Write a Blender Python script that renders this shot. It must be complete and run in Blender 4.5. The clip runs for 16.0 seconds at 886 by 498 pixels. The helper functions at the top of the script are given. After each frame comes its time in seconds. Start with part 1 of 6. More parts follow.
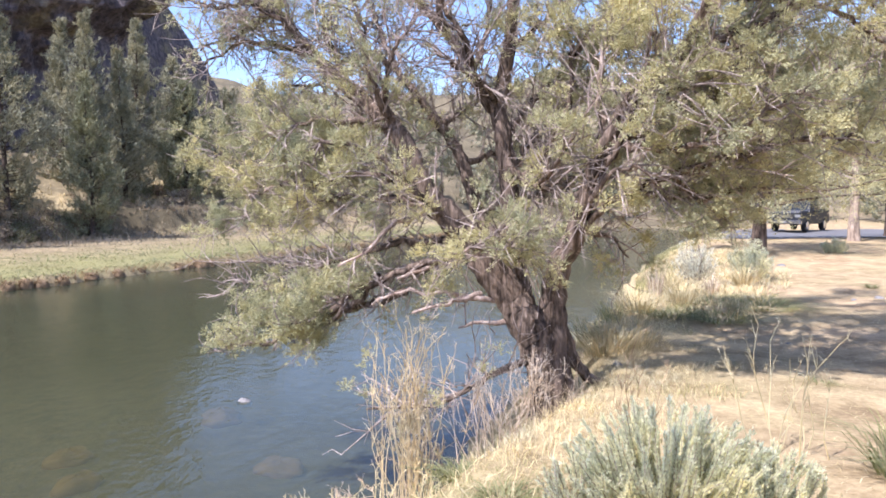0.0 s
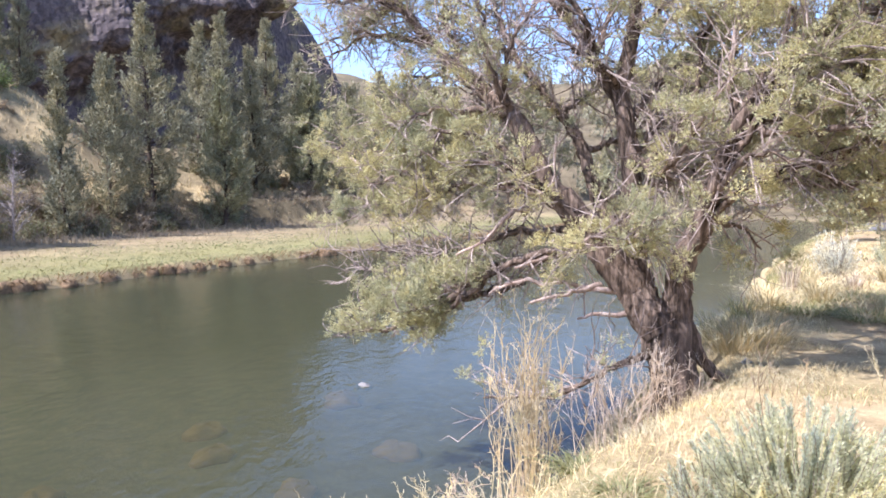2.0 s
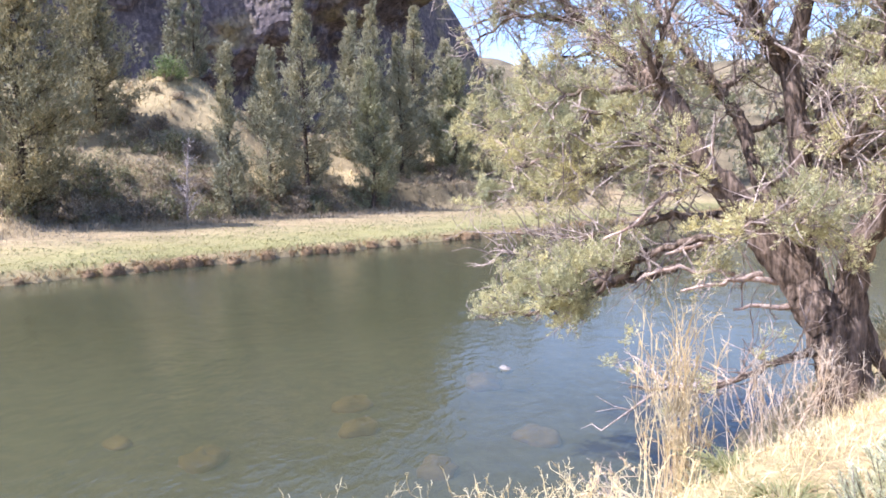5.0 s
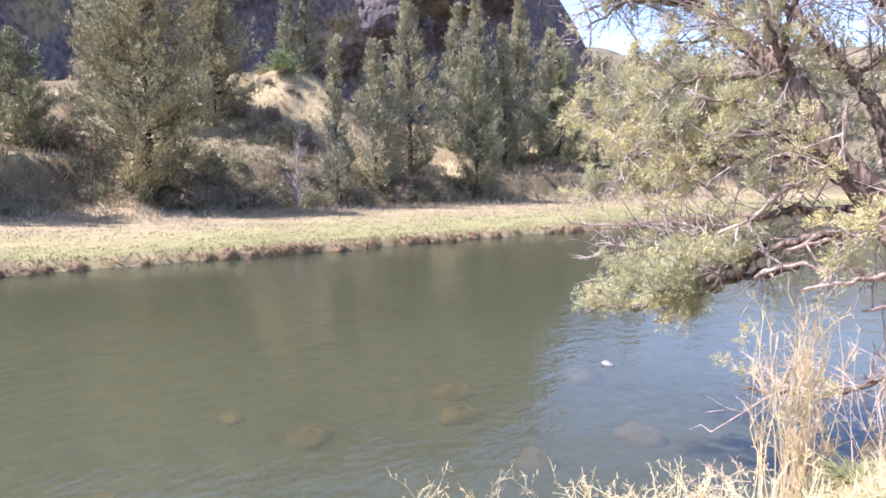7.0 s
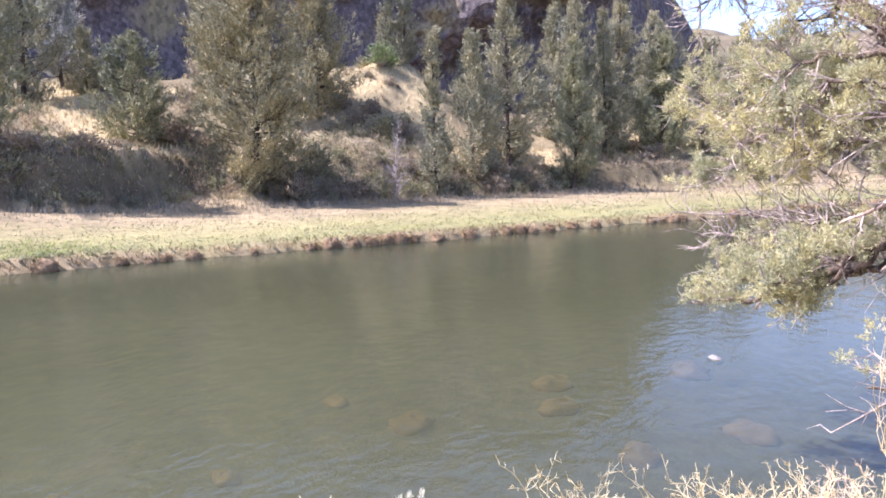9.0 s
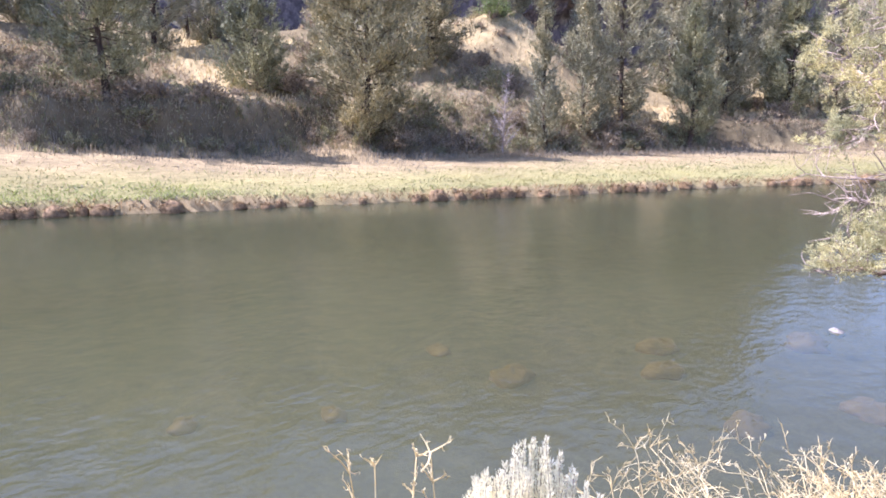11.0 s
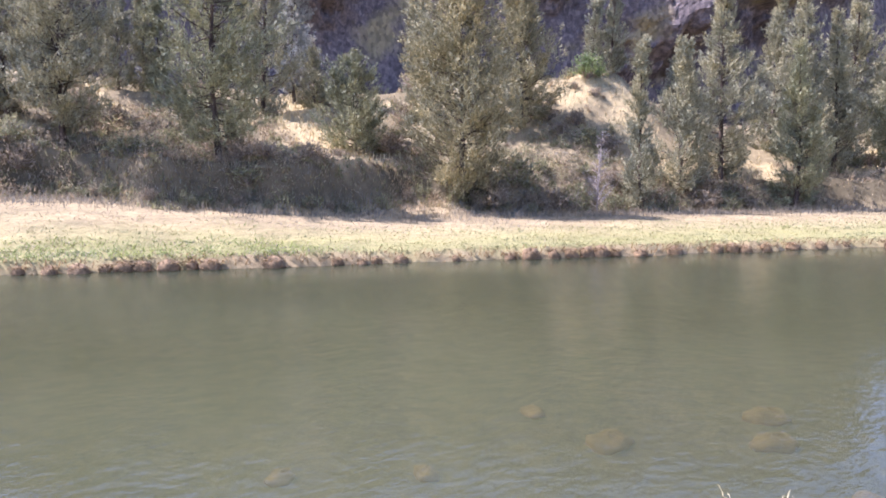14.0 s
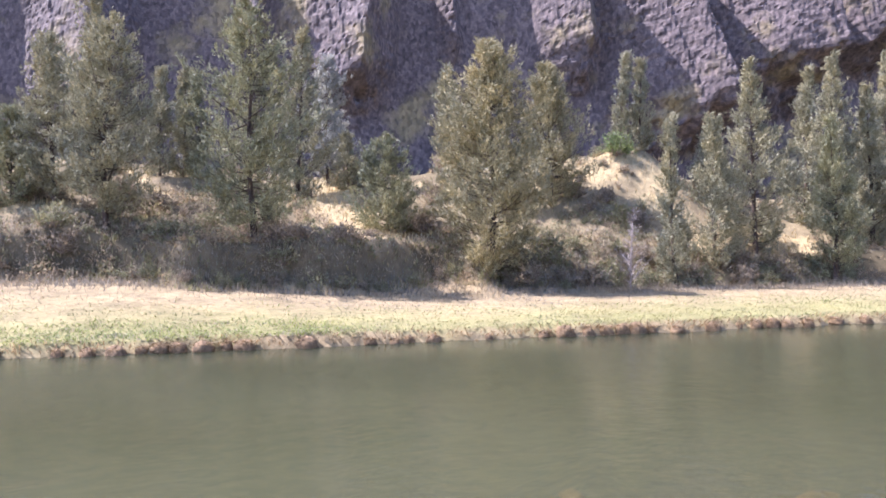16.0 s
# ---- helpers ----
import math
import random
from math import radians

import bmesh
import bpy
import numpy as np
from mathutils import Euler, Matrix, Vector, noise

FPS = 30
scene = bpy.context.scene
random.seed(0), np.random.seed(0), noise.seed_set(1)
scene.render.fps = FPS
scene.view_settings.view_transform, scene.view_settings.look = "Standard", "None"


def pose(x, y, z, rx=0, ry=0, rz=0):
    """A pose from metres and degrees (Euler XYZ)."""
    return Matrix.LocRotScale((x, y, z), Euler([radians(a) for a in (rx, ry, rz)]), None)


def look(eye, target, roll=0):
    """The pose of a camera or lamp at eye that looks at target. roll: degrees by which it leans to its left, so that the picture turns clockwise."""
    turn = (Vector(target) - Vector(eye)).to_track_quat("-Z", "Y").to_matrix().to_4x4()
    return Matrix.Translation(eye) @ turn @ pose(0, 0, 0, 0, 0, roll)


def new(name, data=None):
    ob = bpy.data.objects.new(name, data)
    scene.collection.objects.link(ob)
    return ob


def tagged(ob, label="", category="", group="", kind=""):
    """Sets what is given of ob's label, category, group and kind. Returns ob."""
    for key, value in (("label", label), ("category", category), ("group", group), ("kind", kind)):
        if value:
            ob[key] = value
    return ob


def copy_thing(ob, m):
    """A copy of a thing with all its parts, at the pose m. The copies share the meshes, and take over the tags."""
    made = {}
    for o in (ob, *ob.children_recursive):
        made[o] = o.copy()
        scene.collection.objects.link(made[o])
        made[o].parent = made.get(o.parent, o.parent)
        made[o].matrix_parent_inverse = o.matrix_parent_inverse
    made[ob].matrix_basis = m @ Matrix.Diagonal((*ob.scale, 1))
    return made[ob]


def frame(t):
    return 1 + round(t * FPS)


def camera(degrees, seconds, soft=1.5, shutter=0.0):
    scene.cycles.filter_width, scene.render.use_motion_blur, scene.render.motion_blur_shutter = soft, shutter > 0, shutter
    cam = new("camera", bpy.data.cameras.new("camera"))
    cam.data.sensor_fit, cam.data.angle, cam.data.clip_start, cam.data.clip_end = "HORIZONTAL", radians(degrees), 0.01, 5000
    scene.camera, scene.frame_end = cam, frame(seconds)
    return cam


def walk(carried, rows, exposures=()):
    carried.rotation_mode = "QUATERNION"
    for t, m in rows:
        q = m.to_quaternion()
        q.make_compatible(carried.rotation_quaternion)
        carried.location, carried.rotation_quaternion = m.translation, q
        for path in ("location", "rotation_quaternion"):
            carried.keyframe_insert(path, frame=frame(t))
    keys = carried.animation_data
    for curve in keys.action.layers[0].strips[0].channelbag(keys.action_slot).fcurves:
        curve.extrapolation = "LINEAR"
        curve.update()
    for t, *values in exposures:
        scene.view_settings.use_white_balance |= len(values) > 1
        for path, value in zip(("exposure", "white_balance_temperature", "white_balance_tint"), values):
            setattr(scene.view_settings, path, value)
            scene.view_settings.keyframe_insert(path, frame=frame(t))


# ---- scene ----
cam = camera(63.5, 16.0, soft=1.75)
# seconds, x, y, z, and the turn in degrees
ROWS = [
    (0.0, 0.000, 0.000, 2.900, 86.11, 0.01, -0.00),
    (0.5, -0.010, -0.006, 2.896, 86.30, 0.45, 1.56),
    (1.0, -0.011, 0.019, 2.897, 86.14, 0.18, 3.39),
    (1.5, -0.020, 0.027, 2.892, 85.72, 0.51, 6.84),
    (2.0, -0.024, 0.020, 2.881, 85.42, 0.22, 9.21),
    (2.5, -0.031, 0.027, 2.883, 85.16, 0.46, 12.34),
    (3.0, -0.028, 0.003, 2.875, 85.05, 0.42, 14.07),
    (3.5, -0.025, -0.007, 2.876, 85.01, 0.50, 15.07),
    (4.0, -0.034, 0.009, 2.874, 84.96, 0.26, 16.16),
    (4.5, -0.046, 0.042, 2.872, 84.54, 0.25, 18.34),
    (7.0, -0.100, 0.038, 2.843, 83.55, -0.28, 28.63),
    (7.5, -0.109, 0.038, 2.846, 83.31, -0.01, 31.13),
    (8.0, -0.110, 0.025, 2.850, 83.18, -0.03, 33.48),
    (8.5, -0.131, -0.018, 2.849, 83.00, -0.00, 34.52),
    (9.0, -0.129, -0.002, 2.848, 82.75, 0.53, 36.30),
    (9.5, -0.154, -0.017, 2.837, 82.02, 0.66, 37.76),
    (10.0, -0.164, -0.027, 2.833, 80.40, 0.16, 40.83),
    (12.5, -0.162, -0.076, 2.855, 80.13, -0.06, 47.63),
    (13.0, -0.186, -0.055, 2.847, 81.10, 0.01, 49.13),
    (13.5, -0.179, -0.066, 2.858, 82.10, -0.31, 50.70),
    (14.0, -0.182, -0.098, 2.850, 83.67, -0.26, 52.07),
    (14.5, -0.188, -0.095, 2.850, 85.04, -0.01, 52.82),
    (15.0, -0.194, -0.107, 2.848, 86.60, 0.24, 53.57),
    (15.5, -0.194, -0.106, 2.847, 88.43, 0.45, 53.87),
    (16.0, -0.195, -0.109, 2.847, 89.94, 0.60, 54.56),
]
walk(cam, [(t, pose(x, y, z, rx, ry, rz)) for t, x, y, z, rx, ry, rz in ROWS],
     exposures=[(0.0, 1.24, 5600, 22), (4.5, 1.57, 5590, 23), (8.0, 1.72, 5630, 28), (12.5, 1.78, 5580, 31), (16.0, 1.84, 5650, 29)])

# ---- world and sun ----
SUN_TO = Vector((-0.745, -0.667, 0.0)).normalized()
SUN_UP = radians(53)
world = bpy.data.worlds.new("sky")
scene.world = world
world.use_nodes = True
wn = world.node_tree.nodes
sky = wn.new("ShaderNodeTexSky")
sky.sky_type, sky.sun_disc, sky.sun_elevation = "NISHITA", False, SUN_UP
sky.sun_rotation = math.atan2(SUN_TO.x, SUN_TO.y)
sky.altitude, sky.air_density, sky.dust_density = 900, 1.0, 2.0
wn["Background"].inputs["Strength"].default_value = 0.13
world.node_tree.links.new(sky.outputs["Color"], wn["Background"].inputs["Color"])
sun = new("sun", bpy.data.lights.new("sun", "SUN"))
sun.data.energy, sun.data.angle, sun.data.color = 4.1, radians(0.53), (1.0, 0.94, 0.84)
sun_way = Vector((SUN_TO.x * math.cos(SUN_UP), SUN_TO.y * math.cos(SUN_UP), math.sin(SUN_UP)))
sun.matrix_world = look(sun_way * 60, (0, 0, 0))

# ---- helpers of this scene ----
rng = np.random.default_rng(7)


def put_mesh(name, verts, faces, material, parent=None, smooth=False):
    """One mesh object from arrays; faces is one array or a list of arrays of equal-sided faces."""
    verts = np.asarray(verts, dtype=np.float32)
    groups = faces if isinstance(faces, list) else [faces]
    groups = [np.asarray(g, dtype=np.int32) for g in groups if len(g)]
    me = bpy.data.meshes.new(name)
    me.vertices.add(len(verts))
    me.vertices.foreach_set("co", verts.ravel())
    loops = np.concatenate([g.ravel() for g in groups])
    sizes = np.concatenate([np.full(len(g), g.shape[1], dtype=np.int32) for g in groups])
    starts = np.concatenate([[0], np.cumsum(sizes)[:-1]]).astype(np.int32)
    me.loops.add(len(loops))
    me.loops.foreach_set("vertex_index", loops)
    me.polygons.add(len(sizes))
    me.polygons.foreach_set("loop_start", starts)
    me.polygons.foreach_set("use_smooth", np.full(len(sizes), smooth))
    me.update(calc_edges=True)
    me.validate()
    me.materials.append(material)
    ob = new(name, me)
    if parent is not None:
        ob.parent = parent
    return ob


def empty(name, x, y, z, turn=0.0):
    ob = new(name)
    ob.matrix_world = pose(x, y, z, 0, 0, turn)
    return ob


class Bag:
    """Gathers pieces of geometry that become one mesh."""

    def __init__(self):
        self.v, self.q, self.t, self.n = [], [], [], 0

    def add(self, verts, quads=None, tris=None):
        self.v.append(np.asarray(verts, dtype=float))
        if quads is not None and len(quads):
            self.q.append(np.asarray(quads) + self.n)
        if tris is not None and len(tris):
            self.t.append(np.asarray(tris) + self.n)
        self.n += len(verts)

    def put(self, name, material, parent=None, smooth=False):
        faces = []
        if self.q:
            faces.append(np.concatenate(self.q))
        if self.t:
            faces.append(np.concatenate(self.t))
        return put_mesh(name, np.concatenate(self.v), faces, material, parent, smooth)


def unit(a):
    return a / np.maximum(np.linalg.norm(a, axis=-1, keepdims=True), 1e-9)


def smooth_line(points, step):
    """A Catmull-Rom line through a few points, with about one point per step metres."""
    p = np.array(points, dtype=float)
    e = np.vstack([2 * p[0] - p[1], p, 2 * p[-1] - p[-2]])
    out = []
    for i in range(1, len(e) - 2):
        k = max(2, int(np.linalg.norm(e[i + 1] - e[i]) / step))
        u = np.linspace(0, 1, k, endpoint=False)[:, None]
        out.append(0.5 * (2 * e[i] + (e[i + 1] - e[i - 1]) * u + (2 * e[i - 1] - 5 * e[i] + 4 * e[i + 1] - e[i + 2]) * u ** 2
                          + (3 * e[i] - e[i - 1] - 3 * e[i + 1] + e[i + 2]) * u ** 3))
    out.append(p[-1:])
    return np.concatenate(out)


def tube(bag, line, r0, r1, sides=8, knobs=0.0, power=1.0, flare=0.0):
    """A tapered, slightly gnarled limb along a line."""
    line = np.asarray(line)
    m = len(line)
    tang = unit(np.gradient(line, axis=0))
    ref = np.array([0.31, 0.17, 0.93]) if abs(tang[0, 2]) < 0.8 else np.array([0.9, 0.3, 0.1])
    a = unit(np.cross(tang, ref))
    b = np.cross(tang, a)
    u = np.linspace(0, 1, m)
    rad = r0 + (r1 - r0) * u ** power + flare * np.exp(-u * 9)
    ang = np.linspace(0, 2 * np.pi, sides, endpoint=False)
    wob = 1 + knobs * (rng.normal(size=(m, sides)) * 0.35 + np.sin(ang * 3 + u[:, None] * 5 + rng.uniform(0, 6)) * 0.6
                       + np.sin(ang * 2 + u[:, None] * 9 + rng.uniform(0, 6)) * 0.4
                       + (np.sin(ang * 7 + u[:, None] * 3 + rng.uniform(0, 6)) * 0.5 if sides > 15 else 0))
    ring = (np.cos(ang)[None, :, None] * a[:, None] + np.sin(ang)[None, :, None] * b[:, None]) * (rad[:, None] * wob)[:, :, None]
    v = (line[:, None] + ring).reshape(-1, 3)
    i, j = np.meshgrid(np.arange(m - 1), np.arange(sides), indexing="ij")
    k = (j + 1) % sides
    quads = np.stack([i * sides + j, i * sides + k, (i + 1) * sides + k, (i + 1) * sides + j], -1).reshape(-1, 4)
    tip = np.vstack([v, line[-1] + tang[-1] * r1])
    tris = np.array([[(m - 1) * sides + s, (m - 1) * sides + (s + 1) % sides, m * sides] for s in range(sides)])
    bag.add(tip, quads, tris)


def leaves(bag, base, way, length, width):
    """Small pointed blades, one three-sided face each."""
    n = len(base)
    way = unit(way)
    side = unit(np.cross(way, unit(rng.normal(size=(n, 3)))))
    length = np.broadcast_to(length, (n,))[:, None]
    width = np.broadcast_to(width, (n,))[:, None] * 0.55
    v = np.stack([base - side * width, base + side * width, base + way * length], 1).reshape(-1, 3)
    bag.add(v, None, np.arange(n * 3).reshape(n, 3))


def grass(bag, base, height, width, lean, heading=None):
    """Bent blades of grass: two faces each, standing on base."""
    n = len(base)
    az = rng.uniform(0, 2 * np.pi, n) if heading is None else heading
    out = np.stack([np.cos(az), np.sin(az), np.zeros(n)], 1)
    side = np.stack([-np.sin(az + rng.normal(size=n) * 0.8), np.cos(az), np.zeros(n)], 1)
    h = np.broadcast_to(height, (n,))[:, None]
    w = np.broadcast_to(width, (n,))[:, None] * 0.5
    k = np.broadcast_to(lean, (n,))[:, None]
    up = np.array([0, 0, 1.0])
    p1 = base + up * h * 0.55 + out * h * k * 0.3
    p2 = base + up * h * (1.0 - 0.25 * np.minimum(k, 1.6)) + out * h * k * 0.9
    v = np.stack([base - side * w, base + side * w, p1 + side * w * 0.8, p1 - side * w * 0.8, p2], 1).reshape(-1, 3)
    i = np.arange(n)[:, None] * 5
    bag.add(v, i + np.array([[0, 1, 2, 3]]), i + np.array([[3, 2, 4]]))


def hash01(a):
    return np.mod(np.sin(a * 127.1 + 311.7) * 43758.5453, 1.0)


def wave(x, y, scale, seed=0.0):
    """Smooth value noise, between -1 and 1, on arrays."""
    x, y = np.asarray(x, dtype=float) / scale + seed * 17.3, np.asarray(y, dtype=float) / scale - seed * 9.1
    i, j = np.floor(x), np.floor(y)
    u, v = x - i, y - j
    u, v = u * u * (3 - 2 * u), v * v * (3 - 2 * v)
    at = lambda a, b: np.mod(np.sin(a * 12.9898 + b * 78.233 + seed) * 43758.5453, 1.0)
    return 2 * ((at(i, j) * (1 - u) + at(i + 1, j) * u) * (1 - v) + (at(i, j + 1) * (1 - u) + at(i + 1, j + 1) * u) * v) - 1


def ramp(a, lo, hi):
    u = np.clip((np.asarray(a, dtype=float) - lo) / (hi - lo), 0, 1)
    return u * u * (3 - 2 * u)


# ---- materials ----
def material(name):
    m = bpy.data.materials.new(name)
    m.use_nodes = True
    return m, m.node_tree.nodes, m.node_tree.links, m.node_tree.nodes["Principled BSDF"]


def noise_node(nodes, links, scale, detail=6.0, rough=0.6, coords="Object", stretch=None):
    tc = nodes.new("ShaderNodeTexCoord")
    out = tc.outputs[coords]
    if stretch:
        mp = nodes.new("ShaderNodeMapping")
        mp.inputs["Scale"].default_value = stretch
        links.new(out, mp.inputs["Vector"])
        out = mp.outputs["Vector"]
    n = nodes.new("ShaderNodeTexNoise")
    n.inputs["Scale"].default_value, n.inputs["Detail"].default_value, n.inputs["Roughness"].default_value = scale, detail, rough
    links.new(out, n.inputs["Vector"])
    return n


def ramp_node(nodes, links, fac, stops):
    r = nodes.new("ShaderNodeValToRGB")
    els = r.color_ramp.elements
    for i, (p, c) in enumerate(stops):
        e = els[i] if i < 2 else els.new(p)
        e.position, e.color = p, (*c, 1)
    links.new(fac, r.inputs["Fac"])
    return r


def mix_node(nodes, links, fac, a, b, kind="MIX"):
    m = nodes.new("ShaderNodeMix")
    m.data_type, m.blend_type = "RGBA", kind
    if isinstance(fac, float):
        m.inputs["Factor"].default_value = fac
    else:
        links.new(fac, m.inputs["Factor"])
    for sock, val in ((m.inputs[6], a), (m.inputs[7], b)):
        if isinstance(val, tuple):
            sock.default_value = (*val, 1)
        else:
            links.new(val, sock)
    return m.outputs[2]


def bump_node(nodes, links, height, strength, distance, target):
    b = nodes.new("ShaderNodeBump")
    b.inputs["Strength"].default_value, b.inputs["Distance"].default_value = strength, distance
    links.new(height, b.inputs["Height"])
    links.new(b.outputs["Normal"], target.inputs["Normal"])


def leaf_material(name, dark, mid, light, rough=0.7, through_light=0.38, patch=1.2):
    """Foliage: each blade its own shade, larger patches of hue, a little light passing through."""
    m, nodes, links, bsdf = material(name)
    geo = nodes.new("ShaderNodeNewGeometry")
    r = ramp_node(nodes, links, geo.outputs["Random Per Island"], [(0.0, dark), (1.0, light), (0.5, mid)])
    n = noise_node(nodes, links, patch, 3)
    tint = ramp_node(nodes, links, n.outputs["Fac"], [(0.35, (0.72, 0.76, 0.8)), (0.68, (1.25, 1.15, 0.95))])
    col = mix_node(nodes, links, 1.0, r.outputs["Color"], tint.outputs["Color"], "MULTIPLY")
    links.new(col, bsdf.inputs["Base Color"])
    bsdf.inputs["Roughness"].default_value = rough
    bsdf.inputs["Specular IOR Level"].default_value = 0.25
    tr = nodes.new("ShaderNodeBsdfTranslucent")
    links.new(col, tr.inputs["Color"])
    mx = nodes.new("ShaderNodeMixShader")
    mx.inputs["Fac"].default_value = through_light
    links.new(bsdf.outputs["BSDF"], mx.inputs[1])
    links.new(tr.outputs["BSDF"], mx.inputs[2])
    links.new(mx.outputs["Shader"], nodes["Material Output"].inputs["Surface"])
    return m


def bark_material(name, dark, light, scale=9.0, stretch=(1, 1, 0.14)):
    """Stringy, fissured bark: long streaks of dark and pale."""
    m, nodes, links, bsdf = material(name)
    n = noise_node(nodes, links, scale, 6, 0.65, stretch=stretch)
    fine = noise_node(nodes, links, scale * 3.5, 5, 0.7, stretch=stretch)
    big = noise_node(nodes, links, 1.8, 4, 0.5)
    r = ramp_node(nodes, links, n.outputs["Fac"], [(0.37, dark), (0.63, light)])
    t = ramp_node(nodes, links, big.outputs["Fac"], [(0.3, (0.62, 0.6, 0.6)), (0.7, (1.25, 1.2, 1.15))])
    f = ramp_node(nodes, links, fine.outputs["Fac"], [(0.35, (0.6, 0.58, 0.56)), (0.65, (1.2, 1.18, 1.15))])
    c = mix_node(nodes, links, 1.0, r.outputs["Color"], t.outputs["Color"], "MULTIPLY")
    links.new(mix_node(nodes, links, 1.0, c, f.outputs["Color"], "MULTIPLY"), bsdf.inputs["Base Color"])
    bsdf.inputs["Roughness"].default_value = 0.95
    bsdf.inputs["Specular IOR Level"].default_value = 0.2
    bump_node(nodes, links, n.outputs["Fac"], 1.0, 0.05, bsdf)
    return m


def plain_material(name, colour, rough=0.6, metal=0.0, vary=0.25, scale=6.0):
    m, nodes, links, bsdf = material(name)
    n = noise_node(nodes, links, scale, 5)
    lo, hi = tuple(c * (1 - vary) for c in colour), tuple(min(1, c * (1 + vary)) for c in colour)
    r = ramp_node(nodes, links, n.outputs["Fac"], [(0.3, lo), (0.7, hi)])
    links.new(r.outputs["Color"], bsdf.inputs["Base Color"])
    bsdf.inputs["Roughness"].default_value, bsdf.inputs["Metallic"].default_value = rough, metal
    return m


JUNIPER_LEAF = leaf_material("juniper leaf", (0.365, 0.355, 0.19), (0.47, 0.452, 0.255), (0.60, 0.57, 0.345), patch=1.6, through_light=0.30)
FAR_LEAF = leaf_material("conifer needle", (0.19, 0.187, 0.122), (0.30, 0.29, 0.192), (0.43, 0.41, 0.28), patch=0.35, through_light=0.14)
OLIVE_LEAF = leaf_material("olive conifer needle", (0.215, 0.194, 0.112), (0.325, 0.302, 0.178), (0.47, 0.42, 0.26), patch=0.35, through_light=0.16)
SILVER_LEAF = leaf_material("silver needle", (0.24, 0.25, 0.235), (0.33, 0.34, 0.32), (0.43, 0.435, 0.41), patch=0.5, through_light=0.48)
GREEN_NEEDLE = leaf_material("green juniper needle", (0.165, 0.172, 0.102), (0.265, 0.268, 0.162), (0.38, 0.375, 0.235), patch=0.35, through_light=0.14)
GREEN_LEAF = leaf_material("bright bush leaf", (0.13, 0.175, 0.065), (0.19, 0.245, 0.10), (0.26, 0.32, 0.14), patch=1.0)
SHRUB_LEAF = leaf_material("dull shrub leaf", (0.22, 0.175, 0.125), (0.34, 0.28, 0.20), (0.48, 0.40, 0.29), patch=0.6)
SHRUB_GREEN = leaf_material("shrub green", (0.18, 0.18, 0.10), (0.28, 0.275, 0.16), (0.38, 0.365, 0.23), patch=0.6)
SAGE_LEAF = leaf_material("sagebrush leaf", (0.57, 0.585, 0.39), (0.72, 0.73, 0.515), (0.85, 0.845, 0.645), patch=3.0, through_light=0.5)
PALE_SAGE = leaf_material("pale sagebrush leaf", (0.68, 0.67, 0.53), (0.79, 0.78, 0.64), (0.88, 0.87, 0.75), patch=3.0, through_light=0.4)
STRAW = leaf_material("dry straw", (0.43, 0.352, 0.188), (0.605, 0.512, 0.302), (0.78, 0.682, 0.44), patch=2.0, through_light=0.2)
FAR_STRAW = leaf_material("dry bank grass", (0.255, 0.219, 0.165), (0.315, 0.272, 0.207), (0.375, 0.33, 0.26), patch=0.25, through_light=0.35)
GREEN_GRASS = leaf_material("green grass", (0.19, 0.20, 0.08), (0.30, 0.30, 0.14), (0.42, 0.41, 0.22), patch=1.5)
LUSH_GRASS = leaf_material("lush bank grass", (0.185, 0.225, 0.075), (0.24, 0.28, 0.10), (0.305, 0.34, 0.138), patch=0.4, through_light=0.45)
BANK_STRAW = leaf_material("rusty waterside straw", (0.25, 0.175, 0.095), (0.345, 0.25, 0.145), (0.44, 0.335, 0.205), patch=0.5, through_light=0.3)
GOLD_STRAW = leaf_material("golden slope grass", (0.40, 0.325, 0.18), (0.50, 0.415, 0.245), (0.59, 0.505, 0.315), patch=0.4, through_light=0.15)
FAR_GREEN = leaf_material("bank green grass", (0.225, 0.226, 0.103), (0.277, 0.274, 0.135), (0.333, 0.325, 0.175), patch=0.3)
BARK = bark_material("juniper bark", (0.057, 0.043, 0.033), (0.30, 0.236, 0.186), 17.0)
TWIG = bark_material("grey twig bark", (0.24, 0.20, 0.18), (0.54, 0.47, 0.42), 12.0)
SAGE_STEM = bark_material("grey sage stem", (0.28, 0.25, 0.19), (0.48, 0.44, 0.36), 12.0)
PALE_BARK = bark_material("pale stringy bark", (0.24, 0.19, 0.15), (0.52, 0.44, 0.36), 10.0)
PALE_WOOD = bark_material("bare weathered wood", (0.34, 0.25, 0.20), (0.66, 0.55, 0.48), 14.0)
FAR_BARK = bark_material("conifer bark", (0.05, 0.04, 0.035), (0.15, 0.12, 0.1), 5.0)
DEAD_WOOD = bark_material("grey dead wood", (0.26, 0.24, 0.24), (0.50, 0.46, 0.45), 6.0)


